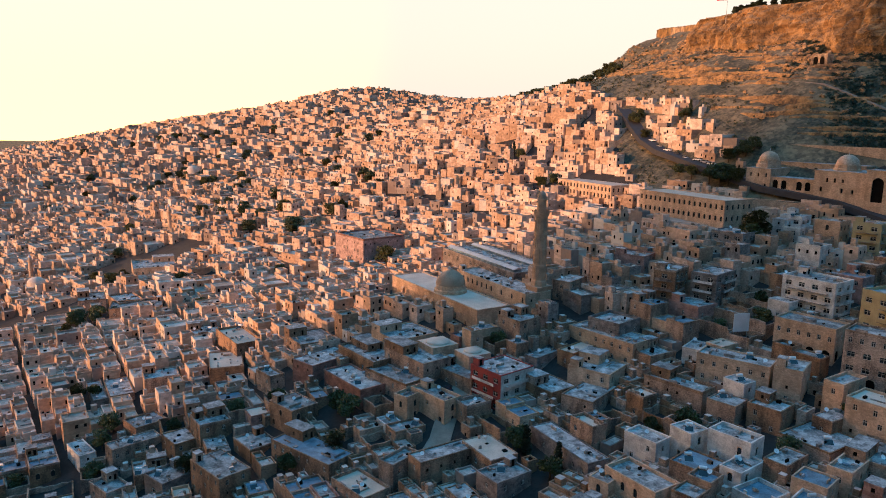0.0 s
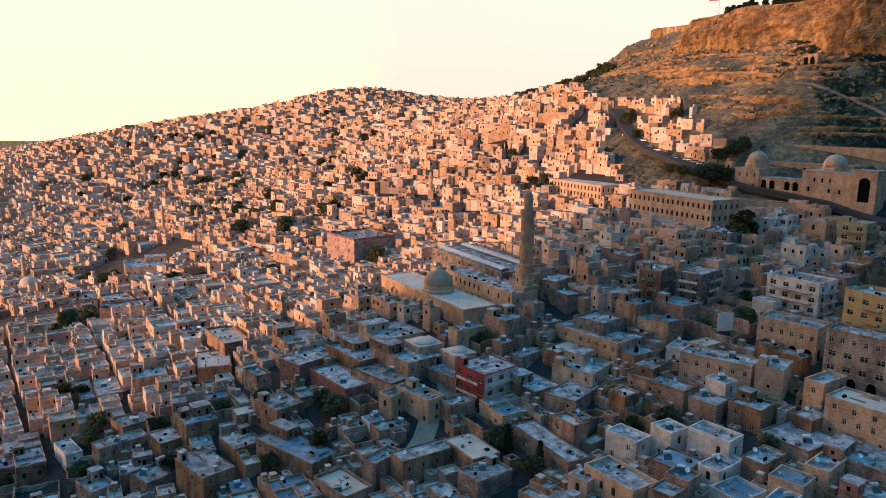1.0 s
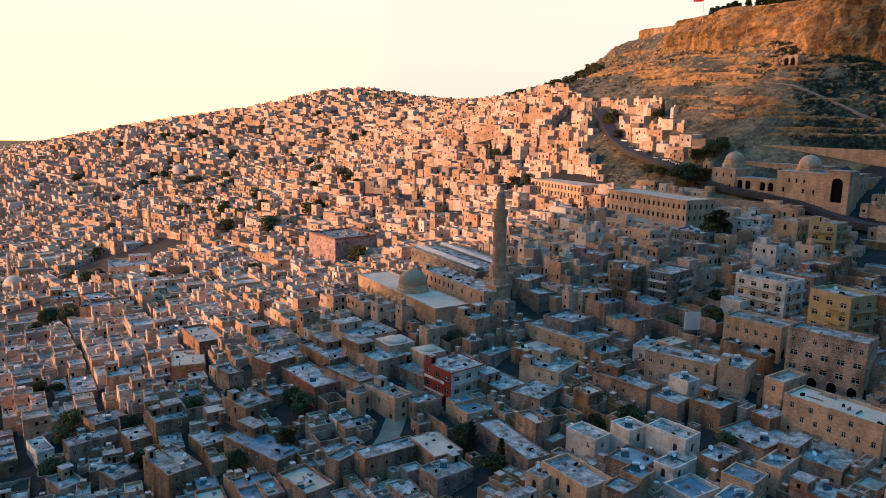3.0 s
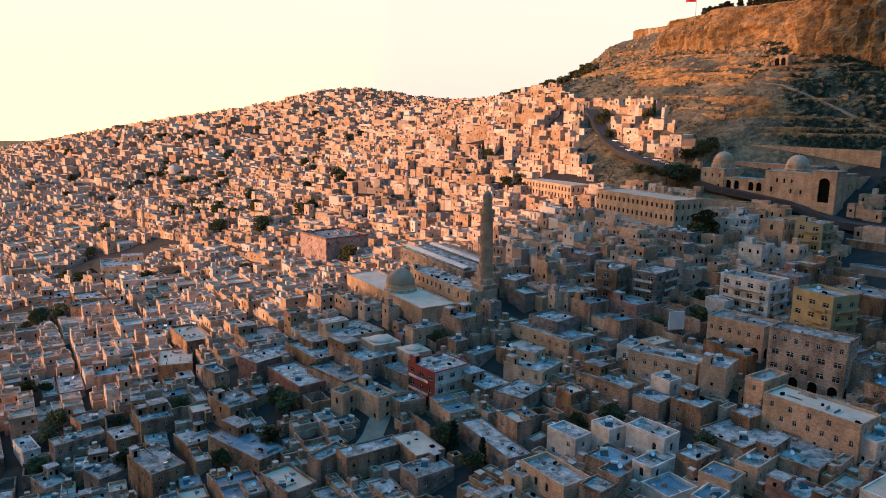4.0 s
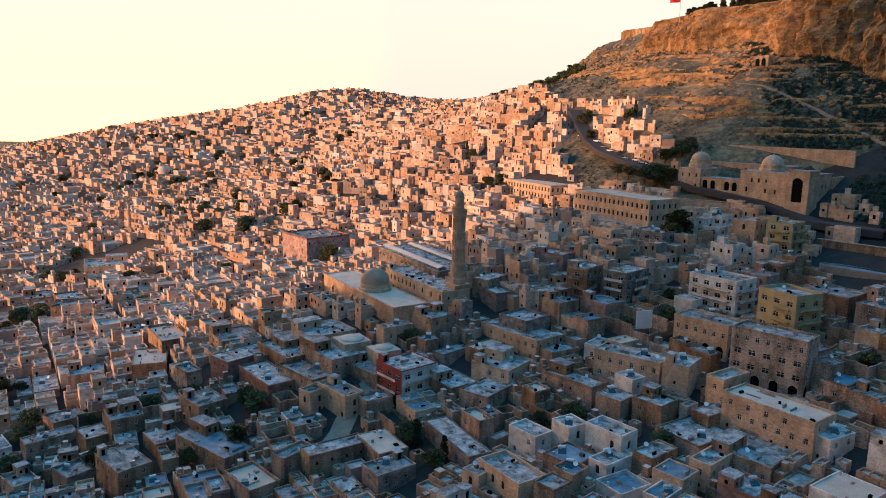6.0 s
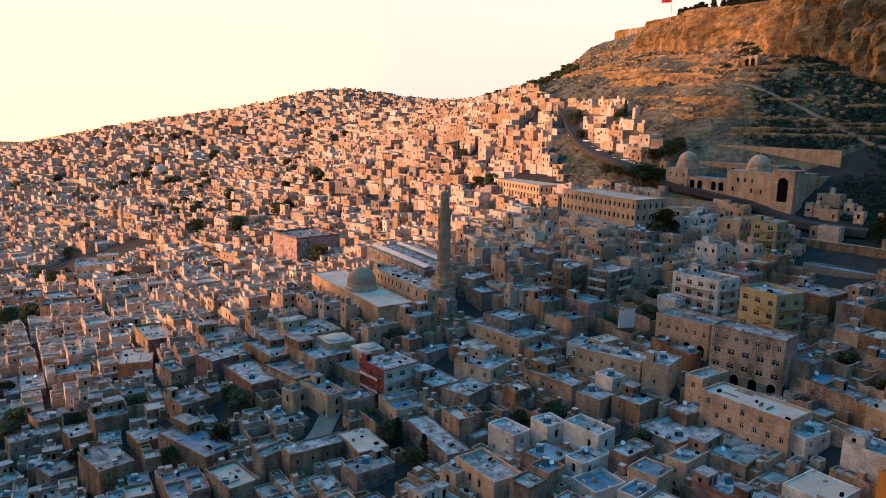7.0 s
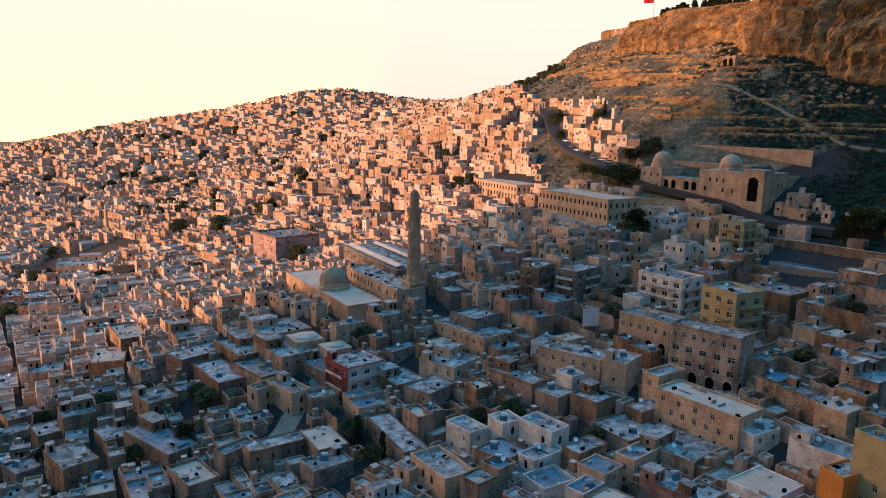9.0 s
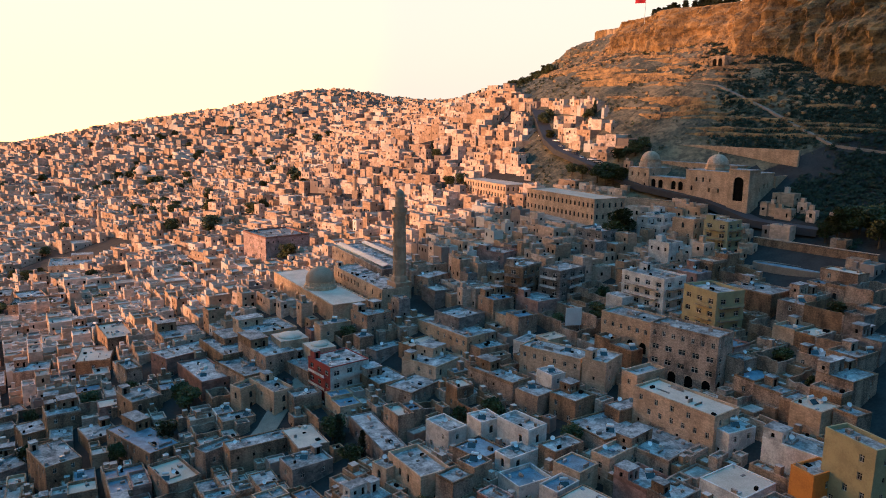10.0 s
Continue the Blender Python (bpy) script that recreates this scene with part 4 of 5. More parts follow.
strip("road", [(117, 430), (117, 400), (117.5, 385), (120.5, 369), (130.5, 342), (145, 307), (163, 281), (172, 258), (186, 240)], 7.0, ASPHALT, "narrow asphalt road climbing past the upper houses", "road")
strip("street", [(14, 218), (7, 204), (4, 192), (0, 184)], 6.0, PAVING, "paved alley between the stone houses", "street")
strip("path", [(188, 374), (196, 362), (205.5, 327), (215, 288), (235, 262)], 1.6, PAVING, "pale trodden footpath crossing the hillside", "path", 0.15)
strip("terrace", [(88, 330), (104, 303), (124, 272)], 12.0, PAVING, "paved terrace in front of the palaces", "terrace", 0.6)


def long_wall(x0, y0, x1, y1, low, top, label, mat=STONE, thick=0.9):
    L = math.hypot(x1 - x0, y1 - y0)
    T = thing("retaining_wall", pose(x0, y0, 0, 0, 0, math.degrees(math.atan2(y1 - y0, x1 - x0))), label, "wall", "retaining walls")
    S = Shape()
    n = int(L / 3)
    for i in range(n):
        S.box(L * i / n, L * (i + 1) / n, -thick / 2, thick / 2, low, top + 0.25 * noise.noise((i * 0.7, x0, 0)), mat)
    part("wall_body", S, T)
    C = Shape()
    for i in range(n):
        C.box(L * i / n, L * (i + 1) / n - 0.02, -thick / 2 - 0.08, thick / 2 + 0.08, top + 0.26, top + 0.42, ASHLAR, bottom=True)
    part("coping", C, T)
    for k in range(int(L / 4)):
        q = (k + 0.5) / int(L / 4)
        FOOT.append((x0 + (x1 - x0) * q - 2, y0 + (y1 - y0) * q - 2, 1, 0, 4, 4))


long_wall(166, 247, 190, 214, 10, 22.5, "tall rough stone retaining wall above the pool")
long_wall(131, 300, 150, 284, 18, 30.5, "golden stone retaining wall beside the palace", ASHLAR)
long_wall(84, 342, 112, 290, 10, 20.5, "long golden stone wall holding the palace terrace", ASHLAR)
long_wall(100, 396, 118, 404, 30, 50, "pale stone wall below the road bend", ASHLAR)


def pool():
    P = thing("pool", pose(168, 224.5, 15.9, 0, 0, -50), "long blue empty pool with rounded ends and stone rim", "pool")
    S, R = Shape(), Shape()
    ring = []
    for i in range(32):
        a = 2 * math.pi * i / 32
        ring.append((11.5 * math.copysign(abs(math.cos(a)) ** 0.7, math.cos(a)), 3.0 * math.copysign(abs(math.sin(a)) ** 0.8, math.sin(a))))
    S.face([(x, y, 0.45) for x, y in ring], BLUE_ROOF)
    for i in range(32):
        a, b = ring[i], ring[(i + 1) % 32]
        R.face([(a[0], a[1], 0.8), (b[0], b[1], 0.8), (b[0] * 1.06, b[1] * 1.2, 0.8), (a[0] * 1.06, a[1] * 1.2, 0.8)], PAVING)
        R.face([(a[0], a[1], 0.4), (b[0], b[1], 0.4), (b[0], b[1], 0.8), (a[0], a[1], 0.8)], PAVING)
        R.face([(a[0] * 1.06, a[1] * 1.2, 0.8), (b[0] * 1.06, b[1] * 1.2, 0.8), (b[0] * 1.06, b[1] * 1.2, -4), (a[0] * 1.06, a[1] * 1.2, -4)], PAVING)
    part("basin", S, P)
    part("rim", R, P)
    FOOT.append((158, 212, 1, 0, 22, 26))


pool()


# ---- citadel walls on the rock ----
def citadel():
    C = thing("citadel_wall", pose(0, 0, 0), "ruined pale stone citadel wall with broken battlements", "castle wall")
    pts = [(196, 622), (197, 590), (196, 558), (193, 526), (192, 497)]
    for (x0, y0), (x1, y1) in zip(pts, pts[1:]):
        S = Shape()
        n = 8
        for i in range(n):
            xa, ya, xb, yb = x0 + (x1 - x0) * i / n, y0 + (y1 - y0) * i / n, x0 + (x1 - x0) * (i + 1) / n, y0 + (y1 - y0) * (i + 1) / n
            top = 134.5 - 9.5 * (622 - ya) / 120 + 1.2 * noise.noise((ya * 0.13, 0, 0)) + (0.8 if i % 2 else 0)
            S.box(xa - 1.2, xa + 1.6, yb, ya, 108, top, ROCK)
        part("rampart", S, C)
    T = Shape()
    T.box(300, 318, 455, 475, 120, 147, ROCK)
    T.box(298, 320, 453, 477, 147, 148.5, ROCK, bottom=True)
    part("tower", T, C)
    K = thing("cave_house", pose(202.3, 379.2, 86, 0, 0, 25), "small vaulted stone shelter with two arched openings", "shelter")
    S = Shape()
    S.box(0, 5, -4, 5, 0, 10.2, ROCK)
    part("wall", S, K)
    # flat black arches on the wall carry the inside shade
    for yy in (-2.5, 1.2):
        g = Shape()
        pts2 = [(-0.06, yy + 2.6, 5)] + [(-0.06, yy + 1.3 + 1.3 * math.cos(a), 7.6 + 1.3 * math.sin(a)) for a in [math.pi * i / 8 for i in range(9)]] + [(-0.06, yy, 5)]
        g.face(pts2, DARK)
        part("arched_opening", g, K)


citadel()


def flag():
    F = thing("flag_pole", pose(191, 474, 127.0), "tall steel flagpole flying a plain red flag", "flag")
    S = Shape()
    S.tube((0, 0, -8), (0, 0, 14), 0.18, 0.10, METAL, 8)
    part("pole", S, F)
    g = Shape()
    k = g.slot(FLAG)
    for i in range(9):
        for z in (9.2, 13.6):
            g.v.append((-0.15 - i * 0.8, 0.5 * math.sin(i * 0.9) * i / 8, z - 0.06 * i))
    for i in range(8):
        g.f.append((2 * i, 2 * i + 2, 2 * i + 3, 2 * i + 1))
        g.m.append(k)
    part("flag", g, F, "plain red cloth flag", smooth=True)


FLAG = material("red_cloth", (0.65, 0.03, 0.04), (0.5, 0.02, 0.03), bump=0, vary=0.02)
flag()


# ---- trees ----
def make_tree(kind, seed):
    rnd = random.Random(seed)
    T = thing("tree", pose(0, 0, 0), "", "tree")
    S = Shape()
    C = Shape()
    if kind == "broad":
        S.tube((0, 0, -0.1), (0.02, 0.01, 0.42), 0.045, 0.03, BARK, 7)
        tips = []
        for i in range(11):
            a = i * 2.4 + rnd.random()
            q = (0.25 * math.cos(a) * rnd.uniform(0.4, 1.1), 0.25 * math.sin(a) * rnd.uniform(0.4, 1.1), rnd.uniform(0.38, 0.82))
            S.tube((0.02, 0.01, rnd.uniform(0.25, 0.42)), q, 0.02, 0.006, BARK, 5)
            tips.append((q, rnd.uniform(0.15, 0.23)))
        tips.append(((0, 0, 0.8), 0.2))
        n = 1700
    else:
        S.tube((0, 0, -0.1), (0, 0, 0.9), 0.03, 0.008, BARK, 6)
        tips = [((rnd.uniform(-0.02, 0.02), rnd.uniform(-0.02, 0.02), 0.14 + 0.1 * i), 0.14 * (1 - i / 10) ** 0.7 + 0.025) for i in range(9)]
        n = 700
    k = C.slot(LEAF if kind == "broad" else DARK_LEAF)
    for _ in range(n):
        (cx, cy, cz), r = rnd.choice(tips)
        v = Vector((rnd.gauss(0, 1), rnd.gauss(0, 1), rnd.gauss(0, 1))).normalized() * (r * rnd.uniform(0.55, 1.08))
        p = Vector((cx, cy, cz)) + Vector((v.x, v.y, v.z * 0.8))
        s = rnd.uniform(0.018, 0.042)
        u = Vector((rnd.gauss(0, 1), rnd.gauss(0, 1), rnd.gauss(0, 1))).normalized()
        w = u.orthogonal().normalized()
        b = len(C.v)
        C.v += [tuple(p + u * s * 1.4), tuple(p + w * s), tuple(p - u * s * 1.4), tuple(p - w * s)]
        C.f.append((b, b + 1, b + 2, b + 3))
        C.m.append(k)
    part("trunk", S, T)
    part("crown", C, T)
    return T


TREE_NO = [0]
BROADLEAF = [make_tree("broad", 1), make_tree("broad", 2), make_tree("broad", 3)]
CYPRESS = [make_tree("tall", 4)]
RIM_PINE = [make_tree("tall", 9)]
tagged(RIM_PINE[0], "dark bushy pine tree on the citadel rim", "tree", "trees")
for q in BROADLEAF:
    tagged(q, "dusty green broadleaf tree with a rounded uneven crown", "tree", "trees")
for q in CYPRESS:
    tagged(q, "dark slender cypress tree", "tree", "trees")
USED = set()


def tree(x, y, h, kind):
    TREE_NO[0] += 1
    src = kind[TREE_NO[0] % len(kind)]
    wide = 1.35 if kind is BROADLEAF else (2.1 if kind is RIM_PINE else 1.0)
    m = pose(x, y, gz(x, y), 0, 0, TREE_NO[0] * 77) @ Matrix.Diagonal((h * wide, h * wide, h * (1.2 if kind is BROADLEAF else 1), 1))
    if src.name not in USED:
        USED.add(src.name)
        src.matrix_basis = m
    else:
        copy_thing(src, m @ Matrix.Diagonal((1 / src.scale.x, 1 / src.scale.y, 1 / src.scale.z, 1)))
    FOOT.append((x - 3, y - 3, 1, 0, 6, 6))


tree(-75.5, 424.2, 11, BROADLEAF)
tree(-172.4, 401.9, 7, BROADLEAF)
tree(-168.7, 409.2, 6, BROADLEAF)
tree(-188.8, 417.3, 6, BROADLEAF)
tree(-161.0, 333.2, 8, BROADLEAF)
tree(-152.4, 336.1, 8, BROADLEAF)
tree(-143.6, 335.5, 6, BROADLEAF)
tree(-158.2, 318.5, 7, BROADLEAF)
tree(-127.2, 380.2, 6, BROADLEAF)
tree(-102.6, 332.2, 5, BROADLEAF)
tree(-55.3, 443.1, 8, BROADLEAF)
tree(-49.1, 448.1, 7, BROADLEAF)
tree(-18.4, 356.6, 9, BROADLEAF)
tree(-73.8, 369.9, 5, BROADLEAF)
tree(-22.7, 208.1, 7, BROADLEAF)
tree(-26.0, 211.9, 6, BROADLEAF)
tree(-125.8, 257.9, 6, BROADLEAF)
tree(-119.6, 257.9, 5, BROADLEAF)
tree(-104.8, 236.0, 6, BROADLEAF)
tree(-104.6, 227.9, 6, BROADLEAF)
tree(25.9, 179.6, 9, CYPRESS)
tree(32.6, 171.2, 8, CYPRESS)
tree(23.7, 182.7, 6, BROADLEAF)
tree(55.2, 444.4, 8, CYPRESS)
tree(57.8, 433.2, 6, BROADLEAF)
tree(125.2, 270.6, 11, BROADLEAF)
tree(121.3, 266.9, 9, BROADLEAF)
tree(131.6, 323.3, 9, BROADLEAF)
tree(134.8, 321.4, 8, BROADLEAF)
tree(129.3, 328.4, 7, BROADLEAF)
tree(137.4, 318.0, 7, BROADLEAF)
tree(148.4, 336.2, 7, BROADLEAF)
tree(144.8, 336.9, 6, BROADLEAF)
tree(152.8, 337.5, 6, BROADLEAF)
tree(141.2, 337.6, 6, BROADLEAF)
tree(124.2, 337.5, 6, BROADLEAF)
tree(120.9, 344.8, 5, BROADLEAF)
tree(120.9, 411.9, 6, BROADLEAF)
tree(117.2, 409.0, 7, BROADLEAF)
tree(117.6, 389.9, 5, BROADLEAF)
tree(141.8, 391.6, 8, CYPRESS)
tree(138.1, 389.1, 6, BROADLEAF)
tree(69.6, 389.0, 6, BROADLEAF)
tree(63.8, 391.5, 6, BROADLEAF)
tree(72.9, 378.7, 5, BROADLEAF)
tree(-220.0, 691.8, 8, BROADLEAF)
tree(-211.9, 691.8, 7, BROADLEAF)
tree(-207.0, 701.6, 7, BROADLEAF)
tree(-231.5, 701.8, 7, BROADLEAF)
tree(-105.2, 677.4, 8, BROADLEAF)
tree(-81.3, 626.6, 8, BROADLEAF)
tree(-65.1, 567.1, 7, BROADLEAF)
tree(191.6, 233.5, 9, BROADLEAF)
tree(188.1, 234.0, 8, BROADLEAF)
tree(195.0, 233.0, 8, BROADLEAF)
tree(196.5, 229.2, 9, BROADLEAF)
tree(200.2, 230.7, 8, BROADLEAF)
tree(184.5, 234.4, 6, BROADLEAF)
tree(194.7, 221.5, 8, BROADLEAF)
tree(-129.7, 340.3, 5, BROADLEAF)
tree(-22.6, 1377.9, 6, BROADLEAF)
tree(6.0, 917.0, 5, BROADLEAF)

_rt = random.Random(8)
for i in range(110):                       # the grove on the shoulder below the citadel
    f = i / 109
    tree(96 + 56 * f + _rt.uniform(-9, 9), 738 - 150 * f + _rt.uniform(-22, 22), _rt.uniform(7, 11) * (1 - 0.45 * f), BROADLEAF if i % 7 else CYPRESS)
for i in range(44):                       # conifers along the citadel's rim
    yy = 482 - i * 1.15 - (9 if i > 26 else 0)
    tree(float(edge(yy)) + 11 + _rt.uniform(0, 6), yy, _rt.uniform(5.5, 8), RIM_PINE)
for x, y, h in ((-38, 192, 5), (-70, 205, 6), (30, 168, 6), (84, 160, 5), (104, 168, 5), (58, 178, 5), (-25, 195, 6), (75, 168, 4)):
    tree(x, y, h, BROADLEAF)              # shade trees in the near yards
for i in range(60):                       # trees scattered in the gardens of the far town
    yy = _rt.uniform(420, 900)
    xx = 25 - _rt.uniform(0.05, 0.55) * yy
    tree(xx, yy, _rt.uniform(6, 9), BROADLEAF)


def scrub():
    """Low bushes and dry grass tufts on the slope."""
    S = Shape()
    rnd = random.Random(3)
    k = S.slot(SCRUB)
    for _ in range(12000):
        y = rnd.uniform(285, 640)
        x = rnd.uniform(85, 250)
        if x > float(edge(y)) - 1 or x < limit(y) - 6 and not (104 < x < 130 and 340 < y < 395) or covered(x, y, 0.5):
            continue
        if noise.noise((x * 0.04, y * 0.04, 11)) < rnd.uniform(-0.5, 0.25):
            continue
        z = gz(x, y)
        r = rnd.uniform(0.35, 1.1) * (1.5 if rnd.random() < 0.12 else 1)
        for i in range(9):
            a, t = rnd.uniform(0, 6.3), rnd.uniform(0, 1)
            p = Vector((x + r * t * math.cos(a), y + r * t * math.sin(a), z + r * rnd.uniform(0.1, 0.8)))
            u = Vector((rnd.gauss(0, 1), rnd.gauss(0, 1), rnd.gauss(0, 1))).normalized() * r * 0.45
            w = u.orthogonal().normalized() * r * 0.3
            b = len(S.v)
            S.v += [tuple(p + u), tuple(p + w), tuple(p - u), tuple(p - w)]
            S.f.append((b, b + 1, b + 2, b + 3))
            S.m.append(k)
    tagged(new("scrub", S.mesh("scrub")), "dry olive-green scrub and grass tufts on the slope", "scrub", kind="stuff")


SCRUB = material("dry_scrub", (0.10, 0.095, 0.035), (0.035, 0.045, 0.02), fine=1.0, island=True, vary=0.4, bump=0)


# ---- parked cars ----
def make_car(paint, look_words):
    T = thing("car", pose(0, 0, 0), look_words, "car", "parked cars")
    b = Shape()
    pr = [(-2.1, 0.3), (-2.1, 0.75), (-1.9, 0.9), (-0.9, 0.98), (0.9, 0.98), (1.95, 0.88), (2.1, 0.7), (2.1, 0.3)]
    for s in (-0.85, 0.85):
        b.face([(x, s, z) for x, z in (pr if s < 0 else pr[::-1])], paint)
    for (x0, z0), (x1, z1) in zip(pr, pr[1:]):
        b.face([(x0, 0.85, z0), (x1, 0.85, z1), (x1, -0.85, z1), (x0, -0.85, z0)], paint)
    part("body", b, T)
    c = Shape()
    pr = [(-1.6, 0.95), (-1.2, 1.45), (0.4, 1.48), (1.0, 0.97)]
    for s in (-0.74, 0.74):
        c.face([(x, s, z) for x, z in (pr if s < 0 else pr[::-1])], GLASS)
    for i, ((x0, z0), (x1, z1)) in enumerate(zip(pr, pr[1:])):
        c.face([(x0, 0.74, z0), (x1, 0.74, z1), (x1, -0.74, z1), (x0, -0.74, z0)], paint if i == 1 else GLASS)
    part("cabin", c, T)
    for x in (-1.3, 1.3):
        for y in (-0.8, 0.8):
            w = Shape()
            w.tube((x, y - 0.1, 0.32), (x, y + 0.1, 0.32), 0.32, 0.32, DARK, 12)
            part("wheel", w, T)
    return T


CAR_PAINTS = [material("white_car_paint", (0.75, 0.75, 0.76), (0.7, 0.7, 0.7), rough=0.3, bump=0), material("dark_car_paint", (0.04, 0.045, 0.06), rough=0.25, bump=0), material("silver_car_paint", (0.4, 0.41, 0.43), rough=0.3, bump=0)]
CARS = [make_car(CAR_PAINTS[0], "parked white hatchback car beside the road"), make_car(CAR_PAINTS[1], "parked dark hatchback car beside the road"), make_car(CAR_PAINTS[2], "parked silver hatchback car beside the road")]
SPOTS = [(114.6, 397.5), (114.5, 391.4), (120.2, 384), (121, 376), (123.2, 369), (125.4, 362.5), (126.9, 356), (128.1, 350), (131.2, 349), (133, 344.6), (134.8, 340.7), (136.5, 336.3), (142.7, 318), (144.5, 313.6), (146.2, 309.7), (163.8, 286.5), (165.3, 283), (6.6, 211.5)]
for i, (x, y) in enumerate(SPOTS):
    src = CARS[(0, 1, 0, 2, 0, 1)[i % 6]]
    zz = gz(x, y) + 0.6
    m = pose(x, y, zz, 0, 0, 115 + (i * 37 % 20))
    if i in (0, 1, 3):
        CARS[{0: 0, 1: 1, 3: 2}[i]].matrix_basis = m
    else:
        copy_thing(src, m)

# ---- town fabric between ----
ROT = 32.0
AX, AY = Vector((math.cos(radians(ROT)), math.sin(radians(ROT)))), Vector((-math.sin(radians(ROT)), math.cos(radians(ROT))))


def limit(y):
    """How far up the slope the houses reach."""
    return float(np.interp(y, [0, 200, 250, 288, 292, 340, 400, 450, 620, 690, 822, 1000, 1500], [240, 225, 190, 186, 132, 150, 146, 118, 100, 95, 75, 250, 250]))


def bare(x, y):
    """Open ground inside the town."""
    return (104 < x < 128 and 338 < y < 395 and x < 118 + (395 - y) * 0.2) or ((x + 165) / 38) ** 2 + ((y - 445) / 30) ** 2 < 1 or (x < -150 and 345 < y < 380)


scrub()


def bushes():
    """Dark evergreen bushes, thickened in place of shade, beyond the madrasa and in gullies."""
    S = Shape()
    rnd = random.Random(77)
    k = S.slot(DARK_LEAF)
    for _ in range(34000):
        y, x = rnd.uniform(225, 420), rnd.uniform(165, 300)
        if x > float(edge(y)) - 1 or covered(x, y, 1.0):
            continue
        # density grows eastward, where the flank should lie in shade
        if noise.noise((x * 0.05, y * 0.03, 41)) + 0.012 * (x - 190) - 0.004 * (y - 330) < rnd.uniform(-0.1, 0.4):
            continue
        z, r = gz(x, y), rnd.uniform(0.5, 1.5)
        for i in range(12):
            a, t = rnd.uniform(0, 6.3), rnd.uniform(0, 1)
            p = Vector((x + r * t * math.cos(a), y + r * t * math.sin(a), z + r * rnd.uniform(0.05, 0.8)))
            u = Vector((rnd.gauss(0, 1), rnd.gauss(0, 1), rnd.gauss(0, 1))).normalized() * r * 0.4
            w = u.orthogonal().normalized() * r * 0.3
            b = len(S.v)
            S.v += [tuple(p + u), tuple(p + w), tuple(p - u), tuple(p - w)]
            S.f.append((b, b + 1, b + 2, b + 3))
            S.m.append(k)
    tagged(new("bushes", S.mesh("bushes")), "dark green hillside bushes beyond the madrasa, thickened in place of shade", "bushes", kind="stuff")


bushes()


def far_house(S, x, y, w, d, h, rot, rnd, windows, R=None, W=None, B=None):
    far, R, W, B = R is None, R or S, W or S, B or S
    c, s = math.cos(rot), math.sin(rot)
    at = lambda u, v, z: (x + c * u - s * v, y + s * u + c * v, z)
    z0 = min(gz(x + a * w / 2, y + b * d / 2) for a in (-1, 1) for b in (-1, 1)) - 1
    z1 = gz(x, y) + h
    n = len(S.v)
    p, q = 0.35, rnd.choice((0.3, 0.5, 0.8))
    for a, b, z in ((w / 2, d / 2, z0), (w / 2, d / 2, z1 + q), (w / 2 - p, d / 2 - p, z1 + q), (w / 2 - p, d / 2 - p, z1)):
        for u, v in ((-a, -b), (a, -b), (a, b), (-a, b)):
            S.v.append(at(u, v, z))
    if y < 340 and h > 2.5:
        MORE.append((x - (c * w - s * d) / 2, y - (s * w + c * d) / 2, z1, math.degrees(rot), w, d))
    r = rnd.random()
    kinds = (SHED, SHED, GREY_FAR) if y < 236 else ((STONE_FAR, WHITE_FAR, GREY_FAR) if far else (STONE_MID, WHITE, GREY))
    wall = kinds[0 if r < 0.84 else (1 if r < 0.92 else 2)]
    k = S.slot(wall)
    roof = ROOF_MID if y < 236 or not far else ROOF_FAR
    for j in range(3):
        for i in range(4):
            i2 = (i + 1) % 4
            S.f.append((n + 4 * j + i, n + 4 * j + i2, n + 4 * j + 4 + i2, n + 4 * j + 4 + i))
            S.m.append(k)
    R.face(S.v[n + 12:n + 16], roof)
    if windows:
        # black plates on the wall, for the shade inside the windows
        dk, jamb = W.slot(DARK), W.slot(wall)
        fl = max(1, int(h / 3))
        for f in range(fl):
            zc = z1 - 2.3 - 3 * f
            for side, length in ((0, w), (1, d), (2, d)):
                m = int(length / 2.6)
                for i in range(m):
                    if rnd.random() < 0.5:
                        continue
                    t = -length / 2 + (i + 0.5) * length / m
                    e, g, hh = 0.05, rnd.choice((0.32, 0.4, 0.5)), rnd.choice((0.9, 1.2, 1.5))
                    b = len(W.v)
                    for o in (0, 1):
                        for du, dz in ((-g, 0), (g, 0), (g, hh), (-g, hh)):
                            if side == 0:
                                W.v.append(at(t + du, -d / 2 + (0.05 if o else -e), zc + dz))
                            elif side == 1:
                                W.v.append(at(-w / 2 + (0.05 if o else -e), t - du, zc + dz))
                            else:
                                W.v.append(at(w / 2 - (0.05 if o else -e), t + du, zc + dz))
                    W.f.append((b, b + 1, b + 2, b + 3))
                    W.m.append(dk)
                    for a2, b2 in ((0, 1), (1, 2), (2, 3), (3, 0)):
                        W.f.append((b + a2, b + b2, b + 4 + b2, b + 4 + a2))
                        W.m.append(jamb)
    if rnd.random() < 0.35:
        bw = rnd.uniform(1.5, min(w, d) * 0.45)
        u, v = rnd.uniform(-w / 2 + bw, w / 2 - bw) * 0.8, d / 2 - bw * 0.6 - 0.4
        b, kb = len(B.v), B.slot(wall)
        for z in (z1, z1 + rnd.uniform(1.8, 2.6)):
            for du, dv in ((-1, -1), (1, -1), (1, 1), (-1, 1)):
                B.v.append(at(u + du * bw / 2, v + dv * bw / 2, z))
        for i in range(4):
            i2 = (i + 1) % 4
            B.f.append((b + i, b + i2, b + 4 + i2, b + 4 + i))
            B.m.append(kb)
        B.f.append((b + 4, b + 5, b + 6, b + 7))
